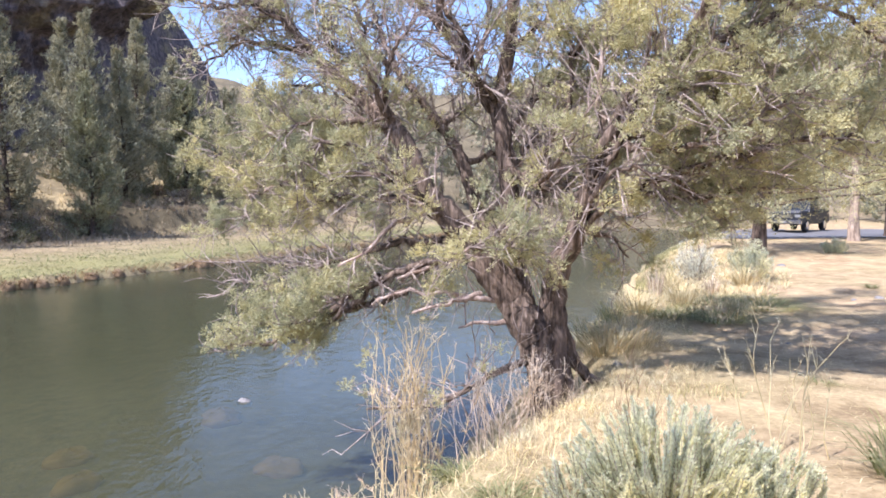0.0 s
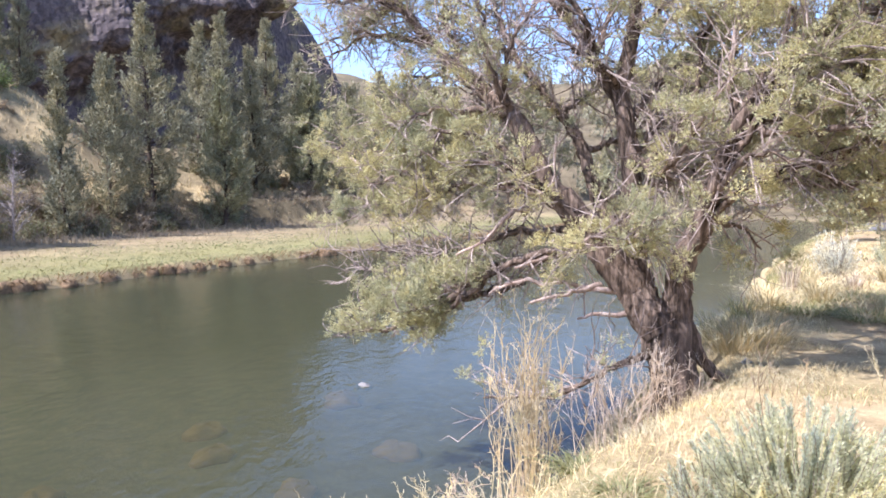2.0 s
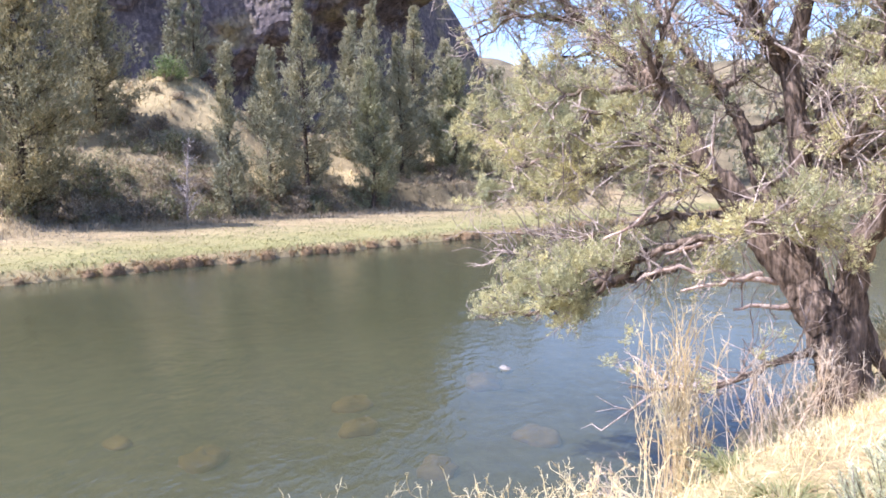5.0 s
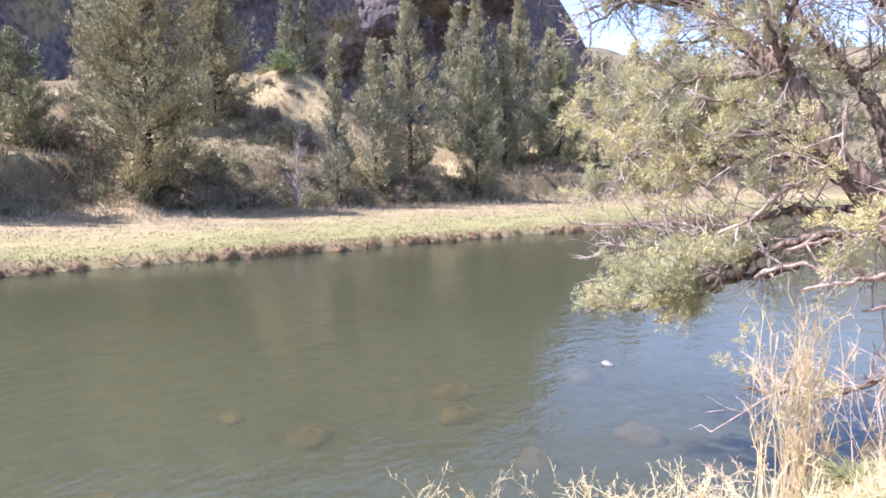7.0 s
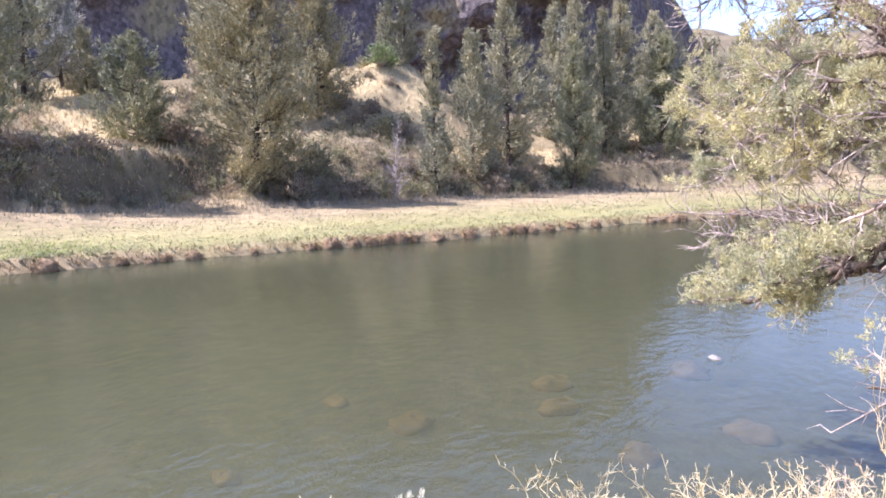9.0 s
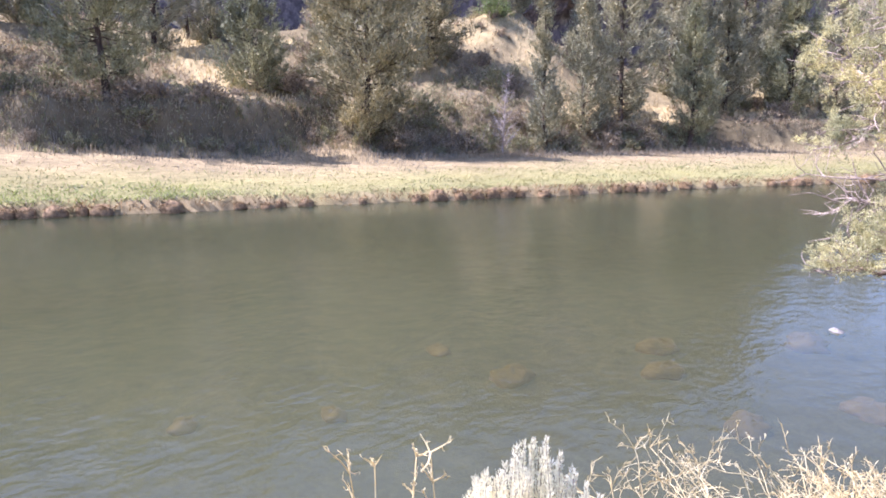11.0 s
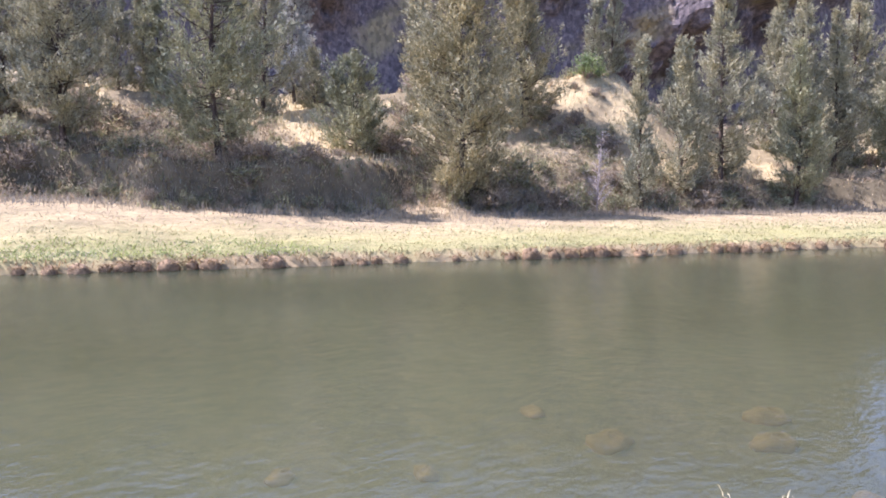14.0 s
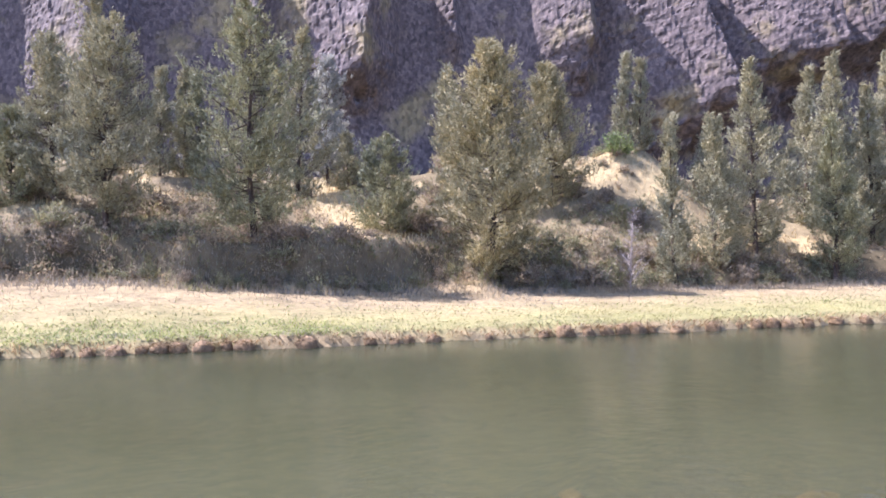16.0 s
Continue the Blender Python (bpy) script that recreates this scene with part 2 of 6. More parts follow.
def ground_material():
    """Bare earth, dry grass, green sward and sage-grey hillside, plus painted bank shade, mixed by vertex colour."""
    m, nodes, links, bsdf = material("earth and dry grass")
    cover_and_shade = nodes.new("ShaderNodeAttribute")
    cover_and_shade.attribute_name = "cover_and_shade"
    sep = nodes.new("ShaderNodeSeparateColor")
    links.new(cover_and_shade.outputs["Color"], sep.inputs["Color"])
    big = noise_node(nodes, links, 0.5, 5, 0.6)
    mid = noise_node(nodes, links, 2.6, 7, 0.68)
    fine = noise_node(nodes, links, 28.0, 7, 0.72)
    soil = ramp_node(nodes, links, mid.outputs["Fac"], [(0.3, (0.315, 0.218, 0.122)), (0.72, (0.54, 0.41, 0.253)), (0.52, (0.455, 0.34, 0.203))])
    grit = ramp_node(nodes, links, fine.outputs["Fac"], [(0.32, (0.72, 0.7, 0.68)), (0.7, (1.18, 1.16, 1.14))])
    col = mix_node(nodes, links, 1.0, soil.outputs["Color"], grit.outputs["Color"], "MULTIPLY")
    dry = ramp_node(nodes, links, fine.outputs["Fac"], [(0.3, (0.29, 0.222, 0.112)), (0.7, (0.53, 0.435, 0.255))])
    green = ramp_node(nodes, links, fine.outputs["Fac"], [(0.3, (0.21, 0.20, 0.075)), (0.7, (0.35, 0.33, 0.145))])
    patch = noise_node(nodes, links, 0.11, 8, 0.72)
    # hillside scrub; its dark tones also stand in for shade on the cut bank
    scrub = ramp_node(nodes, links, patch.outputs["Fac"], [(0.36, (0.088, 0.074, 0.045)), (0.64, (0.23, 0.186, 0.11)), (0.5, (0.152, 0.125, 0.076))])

    def soft(sock, amount):
        a = nodes.new("ShaderNodeMath")
        a.operation = "MULTIPLY_ADD"
        a.inputs[1].default_value = amount
        links.new(big.outputs["Fac"], a.inputs[0])
        links.new(sock, a.inputs[2])
        b = nodes.new("ShaderNodeMath")
        b.operation, b.use_clamp = "SUBTRACT", True
        b.inputs[1].default_value = amount * 0.5
        links.new(a.outputs["Value"], b.inputs[0])
        return b.outputs["Value"]

    col = mix_node(nodes, links, soft(sep.outputs["Red"], 1.2), col, dry.outputs["Color"])
    col = mix_node(nodes, links, soft(sep.outputs["Green"], 0.8), col, green.outputs["Color"])
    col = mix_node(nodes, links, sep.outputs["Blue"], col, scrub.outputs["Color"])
    tone = ramp_node(nodes, links, mid.outputs["Fac"], [(0.32, (0.72, 0.71, 0.7)), (0.68, (1.16, 1.15, 1.12))])
    col = mix_node(nodes, links, 1.0, col, tone.outputs["Color"], "MULTIPLY")
    links.new(col, bsdf.inputs["Base Color"])
    bsdf.inputs["Roughness"].default_value = 0.95
    bsdf.inputs["Specular IOR Level"].default_value = 0.15
    bump_node(nodes, links, fine.outputs["Fac"], 0.7, 0.03, bsdf)
    return m


def water_material():
    m, nodes, links, bsdf = material("murky river water")
    n1 = noise_node(nodes, links, 1.0, 3, 0.5, stretch=(2.0, 1.1, 1.0))
    n2 = noise_node(nodes, links, 5.0, 3, 0.55, stretch=(1.5, 0.9, 1.0))
    h = nodes.new("ShaderNodeMath")
    h.operation = "MULTIPLY_ADD"
    h.inputs[1].default_value = 0.6
    links.new(n2.outputs["Fac"], h.inputs[0])
    links.new(n1.outputs["Fac"], h.inputs[2])
    bump = nodes.new("ShaderNodeBump")
    bump.inputs["Strength"].default_value, bump.inputs["Distance"].default_value = 0.30, 0.05
    links.new(h.outputs["Value"], bump.inputs["Height"])
    cloud = noise_node(nodes, links, 0.12, 4, 0.55)
    murk = ramp_node(nodes, links, cloud.outputs["Fac"], [(0.3, (0.0410, 0.0480, 0.0285)), (0.7, (0.0640, 0.0718, 0.0438))])
    dif = nodes.new("ShaderNodeBsdfDiffuse")
    links.new(murk.outputs["Color"], dif.inputs["Color"])
    links.new(bump.outputs["Normal"], dif.inputs["Normal"])
    clear = nodes.new("ShaderNodeBsdfTransparent")
    clear.inputs["Color"].default_value = (0.70, 0.72, 0.55, 1)
    body = nodes.new("ShaderNodeMixShader")
    body.inputs["Fac"].default_value = 0.33
    links.new(dif.outputs["BSDF"], body.inputs[1])
    links.new(clear.outputs["BSDF"], body.inputs[2])
    gloss = nodes.new("ShaderNodeBsdfGlossy")
    gloss.inputs["Roughness"].default_value = 0.09
    links.new(bump.outputs["Normal"], gloss.inputs["Normal"])
    fr = nodes.new("ShaderNodeFresnel")
    fr.inputs["IOR"].default_value = 1.38
    links.new(bump.outputs["Normal"], fr.inputs["Normal"])
    top = nodes.new("ShaderNodeMixShader")
    links.new(fr.outputs["Fac"], top.inputs["Fac"])
    links.new(body.outputs["Shader"], top.inputs[1])
    links.new(gloss.outputs["BSDF"], top.inputs[2])
    links.new(top.outputs["Shader"], nodes["Material Output"].inputs["Surface"])
    nodes.remove(bsdf)
    return m


def cliff_material():
    m, nodes, links, bsdf = material("columnar basalt")
    cells = nodes.new("ShaderNodeTexVoronoi")
    tc = nodes.new("ShaderNodeTexCoord")
    mp = nodes.new("ShaderNodeMapping")
    mp.inputs["Scale"].default_value = (1.5, 1.5, 0.9)
    links.new(tc.outputs["Object"], mp.inputs["Vector"])
    warp = noise_node(nodes, links, 1.3, 4, 0.6)
    add = nodes.new("ShaderNodeVectorMath")
    add.operation = "MULTIPLY_ADD"
    add.inputs[1].default_value = (0.35, 0.35, 0.35)
    links.new(warp.outputs["Color"], add.inputs[0])
    links.new(mp.outputs["Vector"], add.inputs[2])
    links.new(add.outputs["Vector"], cells.inputs["Vector"])
    cells.inputs["Scale"].default_value = 2.1
    big = noise_node(nodes, links, 0.16, 5, 0.6)
    fine = noise_node(nodes, links, 2.5, 7, 0.7)
    rock = ramp_node(nodes, links, fine.outputs["Fac"], [(0.3, (0.058, 0.047, 0.048)), (0.72, (0.20, 0.162, 0.155))])
    lichen = ramp_node(nodes, links, big.outputs["Fac"], [(0.53, (0, 0, 0)), (0.66, (0.6, 0.6, 0.6))])
    col = mix_node(nodes, links, lichen.outputs["Color"], rock.outputs["Color"], (0.29, 0.24, 0.105))
    tone = nodes.new("ShaderNodeSeparateColor")
    links.new(cells.outputs["Color"], tone.inputs["Color"])
    shade = ramp_node(nodes, links, tone.outputs["Red"], [(0.0, (0.6, 0.59, 0.6)), (1.0, (1.32, 1.28, 1.22))])
    links.new(mix_node(nodes, links, 1.0, col, shade.outputs["Color"], "MULTIPLY"), bsdf.inputs["Base Color"])
    bsdf.inputs["Roughness"].default_value = 0.9
    bump_node(nodes, links, tone.outputs["Green"], 0.6, 0.13, bsdf)
    return m


GROUND, WATER, CLIFF = ground_material(), water_material(), cliff_material()
STONE = plain_material("river stone", (0.20, 0.185, 0.17), 0.7, vary=0.35, scale=4.0)
WET_STONE = plain_material("drowned stone", (0.64, 0.39, 0.16), 0.6, vary=0.35, scale=3.0)
CLOD = plain_material("bank sod", (0.17, 0.112, 0.058), 0.95, vary=0.7, scale=9.0)
ROAD = plain_material("grey gravel road", (0.14, 0.133, 0.127), 0.9, vary=0.15, scale=8.0)

# ---- lie of the land ----
IN = np.array([-0.928, 0.371])     # inland on the far bank
ALONG = np.array([0.371, 0.928])   # along the far bank
FAR_EDGE = 21.3


def near_shore(y):
    """Where the near waterline runs."""
    return np.interp(y, [-60, -10, 0, 3, 4.5, 6.2, 8.5, 10, 12.5, 15, 19, 24, 32, 43, 60, 110],
                     [-22, -4.6, -2.6, -1.85, -1.1, 0.0, 0.4, 1.0, 2.2, 3.4, 4.9, 6.2, 9.2, 14.0, 24, 60])


def cut_line(s):
    """How far inland the foot of the eroded cut runs."""
    return 33.5 + 1.3 * wave(s, s * 0, 5.0, 8) + 0.85 * wave(s, s * 0, 1.9, 9) + 0.3 * wave(s, s * 0, 0.7, 7)


def land(x, y):
    """The height of the ground."""
    x, y = np.asarray(x, dtype=float), np.asarray(y, dtype=float)
    n, s = IN[0] * x + IN[1] * y, ALONG[0] * x + ALONG[1] * y
    n = n + 0.22 * wave(s, s * 0 + 2, 1.6, 3) + 0.25 * wave(s, s * 0 + 5, 6.0, 4)
    toe = 0.62 + 0.95 * ramp(-s, -7, 9)
    lip = np.interp(s, [-26, -12, -7, -1, 5, 10, 17, 25, 33, 45, 60], [3.4, 3.6, 3.8, 3.1, 3.05, 2.5, 1.9, 2.0, 2.3, 2.4, 2.3]) + 0.22 * wave(s, n, 4, 5)
    far = np.where(n < FAR_EDGE, -0.8 + 0.75 * ramp(n, FAR_EDGE - 2.5, FAR_EDGE), 0.0)
    far = far + 0.36 * ramp(n, FAR_EDGE - 0.1, FAR_EDGE + 0.3)
    far = far + (toe - 0.36) * ramp(n, FAR_EDGE + 0.5, 33.0)
    cut = cut_line(s)
    fan = 0.6 * np.exp(-((s - 8.2) / 3.4) ** 2)
    far = far + fan * ramp(n, cut - 3.0, cut)
    far = far + (lip - toe - fan) * (0.3 * ramp(n, cut - 0.7, cut + 0.5) + 0.7 * ramp(n, cut + 0.1, cut + 0.95))
    top = np.interp(s, [-26, -12, -6, 3, 10, 17, 20, 22.5, 26, 30, 36, 45, 60], [8.8, 8.4, 7.6, 7.7, 8.0, 8.2, 8.5, 9.3, 9.2, 7.6, 6.2, 5.8, 6.0]) + 0.35 * wave(s, n * 0 + 3, 5.0, 6)
    far = far + (top - lip) * np.clip((n - 35.5) / (12.6 - 3.4 * np.exp(-((s - 22) / 5) ** 2)), 0, 1.0)
    far = far + ramp(n, 33, 35) * (0.35 * wave(x, y, 2.3, 1) + 0.22 * wave(x, y, 0.9, 2))
    far = far + 0.085 * np.maximum(n - 48.5, 0) * (n < 160)
    d = (x - near_shore(y)) * 0.9
    flat = 1.34 + 0.07 * wave(x, y, 2.4, 11) + 0.03 * wave(x, y, 0.7, 12)
    wide = 1.5 + 1.6 * ramp(y, 11, 16)
    flat = flat - 0.36 * ramp(y, 26, 42) * ramp(x, 8, 13)
    u = np.clip(d / wide, 0, 1)
    steep_bank = ramp(y, 10, 14)
    near = np.where(d < 0, -0.75 * ramp(-d, 0, 5.0), flat * (ramp(d / wide, -0.1, 1.0) * (1 - steep_bank) + u * (2 - u) * steep_bank))
    z = np.maximum(far, near)
    bed = np.maximum(-1.1 * ramp(FAR_EDGE - n, -0.6, 2.5), -0.38 * ramp(-d, 0, 1.5) - 0.7 * ramp(-d, 6, 12))
    z = np.where((n < FAR_EDGE) & (d < 0), bed, z)
    r, az = np.hypot(x, y), np.degrees(np.arctan2(x, y))
    steep = np.interp(az, [-180, -120, -60, -14, -4, 3, 10, 25, 60, 120, 180], [30, 60, 60, 25, 25, 29, 42, 50, 55, 40, 30])
    hill = steep * ramp(r, 62, 270) * (1 + 0.16 * wave(x, y, 40, 21) + 0.07 * wave(x, y, 13, 22))
    return z + hill + 0.5 * ramp(r, 60, 90) * wave(x, y, 8, 23)


def sunny(x, y):
    """How far the far slope is pale open grass, with sunlit tongues painted in, between 0 and 1."""
    n, s = IN[0] * x + IN[1] * y, ALONG[0] * x + ALONG[1] * y
    n, s = n + 0.7 * wave(x, y, 1.9, 41) + 0.3 * wave(x, y, 0.6, 42), s + 0.7 * wave(x, y, 2.1, 43) + 0.3 * wave(x, y, 0.7, 44)
    inland, best = n, np.full(np.shape(n), 9.0)
    # tongues and round patches: the two ends (inland, along) and the half width
    for n0, s0, n1, s1, w in ((47.7, -8.9, 44.0, -6.8, 0.35), (44.0, -6.8, 41.2, -6.2, 0.5), (41.6, -8.1, 41.0, -6.0, 0.35), (52.0, 1.9, 45.0, 3.6, 0.8), (45.0, 3.6, 38.7, 4.1, 1.25), (38.7, 4.1, 35.0, 5.6, 1.35), (36.4, 5.8, 35.6, 8.4, 0.6),
                              (46.3, 8.6, 46.0, 11.2, 0.8), (43.4, 18.6, 44.8, 25.2, 0.95), (40.6, 22.8, 43.0, 24.5, 0.9), (39.5, 28.6, 36.8, 30.6, 1.2), (38.5, -12.5, 37.6, -10.0, 1.1),
                              # the last one paints sunlit ground paler among the conifers
                              (37.0, 37.5, 36.2, 42.0, 0.9), (41, 44, 38, 52, 1.4), (38.5, -22, 38, -16, 1.2), (37.6, 22.2, 36.2, 28.6, 0.8)):
        an, a_s = n1 - n0, s1 - s0
        u = np.clip(((n - n0) * an + (s - s0) * a_s) / (an * an + a_s * a_s), 0, 1)
        best = np.minimum(best, np.hypot(n - n0 - u * an, s - s0 - u * a_s) / w)
    return (1 - ramp(best, 0.85, 1.25)) * ramp(inland - cut_line(s), 0.9, 1.3)


# ---- ground, water, cliff ----
def build_ground():
    az = np.radians(np.concatenate([np.arange(-180, -94, 3.0), np.arange(-94, 38, 0.75), np.append(np.arange(38, 180, 3.0), 180)]))
    rad = np.concatenate([[0.02], np.geomspace(0.25, 17, 270), np.arange(17.2, 60, 0.27), np.geomspace(60.5, 1800, 80)])
    a, r = np.meshgrid(az, rad, indexing="ij")
    x, y = r * np.sin(a), r * np.cos(a)
    v = np.stack([x, y, land(x, y)], -1).reshape(-1, 3)
    k = len(rad)
    i, j = np.meshgrid(np.arange(len(az) - 1), np.arange(k - 1), indexing="ij")
    q = np.stack([i * k + j, i * k + j + 1, (i + 1) * k + j + 1, (i + 1) * k + j], -1).reshape(-1, 4)[:, ::-1]
    ob = put_mesh("ground", v, q, GROUND, smooth=True)
    n, t = IN[0] * x + IN[1] * y, ALONG[0] * x + ALONG[1] * y
    d = x - near_shore(y)
    on_far = ramp(n, FAR_EDGE - 1, FAR_EDGE)
    dry = on_far * (0.6 * sunny(x, y) + 0.75 - 0.55 * ramp(n, 33, 34) + 0.8 * ramp(n, 35.5, 37)) + (1 - on_far) * (0.85 - 0.7 * ramp(d, 1.6, 3.0) + 0.35 * ramp(d, 6, 14))
    green = on_far * 1.0 * ramp(-n, -30.5, -FAR_EDGE - 1.5) + (1 - on_far) * 0.1
    gold = sunny(x, y)
    # on the cut face and under the trees above it, extra scrub colour paints shade
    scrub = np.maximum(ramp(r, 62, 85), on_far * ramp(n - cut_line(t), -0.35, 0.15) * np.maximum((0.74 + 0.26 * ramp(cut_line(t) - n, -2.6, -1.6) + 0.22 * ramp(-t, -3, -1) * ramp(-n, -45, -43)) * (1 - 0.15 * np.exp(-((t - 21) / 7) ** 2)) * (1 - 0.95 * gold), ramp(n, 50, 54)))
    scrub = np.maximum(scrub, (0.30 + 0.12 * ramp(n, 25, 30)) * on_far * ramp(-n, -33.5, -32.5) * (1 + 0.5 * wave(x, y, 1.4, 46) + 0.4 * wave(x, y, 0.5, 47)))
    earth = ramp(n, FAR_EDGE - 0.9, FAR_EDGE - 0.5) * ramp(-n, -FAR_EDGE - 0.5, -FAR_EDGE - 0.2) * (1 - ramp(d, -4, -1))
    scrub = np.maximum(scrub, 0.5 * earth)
    green = green * (1 - earth)
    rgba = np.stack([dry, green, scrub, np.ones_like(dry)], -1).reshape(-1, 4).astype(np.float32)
    layer = ob.data.color_attributes.new("cover_and_shade", "FLOAT_COLOR", "POINT")
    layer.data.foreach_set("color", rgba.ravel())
    tagged(ob, "sandy tan earth banks with patches of dry grass", "ground", kind="structure")


def build_water():
    x, y = np.meshgrid(np.linspace(-90, 90, 61), np.linspace(-90, 130, 61), indexing="ij")
    v = np.stack([x, y, 0 * x], -1).reshape(-1, 3)
    i, j = np.meshgrid(np.arange(60), np.arange(60), indexing="ij")
    q = np.stack([i * 61 + j, (i + 1) * 61 + j, (i + 1) * 61 + j + 1, i * 61 + j + 1], -1).reshape(-1, 4)
    ob = put_mesh("water", v, q, WATER, smooth=True)
    tagged(ob, "calm murky olive green river water reflecting the bank", "water", kind="structure")


def build_cliff():
    s, z = np.meshgrid(np.concatenate([np.arange(-90, -34, 1.0), np.arange(-34, 76, 0.21), np.arange(76, 120, 0.7)]),
                       np.concatenate([np.arange(3, 29, 0.25), np.arange(29, 38, 0.9), [39, 42, 49]]), indexing="ij")
    # above the rim the rows run inland as a flat top
    rim = 31.2 + 0.7 * wave(s, s * 0, 7, 37)
    back, z = np.maximum(z - rim, 0) * 4.0, np.minimum(z, rim)
    out = np.zeros_like(s)
    drop, wob = 26 - z, s + 0.5 * wave(s, z, 5, 35)
    # wedge-shaped buttresses, undercut at their feet: two edges, how the second runs sideways downwards, the swell, the foot
    for s0, s1, k, swell, foot in ((-68, -58, 0.0, 0.7, 12), (-48, -38, 0.0, 0.7, 12), (-22.0, -14.8, 0.0, 0.75, 16), (-3.0, -0.9, 0.0, 0.9, 24.3), (0.6, 8.8, -0.1, 0.75, 18.3), (15.6, 17.3, 0.0, 0.9, 23),
                                   (25.2, 29.8, 0.0, 0.85, 22), (31.4, 39.6, 0.15, 0.8, 15.5), (41.6, 52.4, 0.0, 0.85, 20.0), (55.5, 66.0, 0.0, 0.85, 24.5)):
        lo, hi = s0, s1 + k * drop
        face = np.minimum(np.minimum(wob, hi) - lo, hi - lo) * swell - np.maximum(wob - hi, 0) * 1.6
        out = np.maximum(out, np.maximum(face, 0) * ramp(z - 3.0 * ((wob - lo) / (hi - lo) - 0.7) ** 2 * (hi - lo) / 6 + 1.0 * wave(s, z, 2.5, 36) + 0.6 * wave(s, z, 0.9, 38), foot - 4.5, foot + 0.8))
    # columns, broken into short blocks; the flat walls between are smoother
    rough = 0.22 + 0.78 * ramp(out, 0.1, 0.9)
    bend = s + (z - 18) * 0.2 + 0.25 * wave(s, z, 3.5, 31)
    cell = np.floor(bend / 0.46)
    edge = np.abs(np.mod(bend / 0.46, 1.0) - 0.5) * 2
    block = np.floor(z / 0.5 + hash01(cell) * 5)
    out += rough * (0.22 * (hash01(cell) - 0.5) + 0.2 * (hash01(cell * 3.1 + block * 7.7) - 0.5) - 0.09 * ramp(edge, 0.6, 1.0))
    out += 0.5 * wave(s, z * 0.4, 6, 32) + 0.14 * wave(s, z * 0.4, 1.4, 33)
    wall = np.where(s < 48, 62.0 + 0.12 * (45 - s), 61.6 + 0.22 * (s - 48))
    n = wall + back + (z - 10) * 0.17 - out + 60 * ramp(s + 1.15 * (z - 14), 95.5, 115.5) ** 1.3
    v = np.stack([IN[0] * n + ALONG[0] * s, IN[1] * n + ALONG[1] * s, z], -1).reshape(-1, 3)
    a, b = s.shape
    i, j = np.meshgrid(np.arange(a - 1), np.arange(b - 1), indexing="ij")
    q = np.stack([i * b + j, i * b + j + 1, (i + 1) * b + j + 1, (i + 1) * b + j], -1).reshape(-1, 4)
    ob = put_mesh("cliff", v, q, CLIFF)
    tagged(ob, "purplish brown columnar basalt cliff with yellow lichen", "cliff", kind="structure")


build_ground()
build_water()
build_cliff()


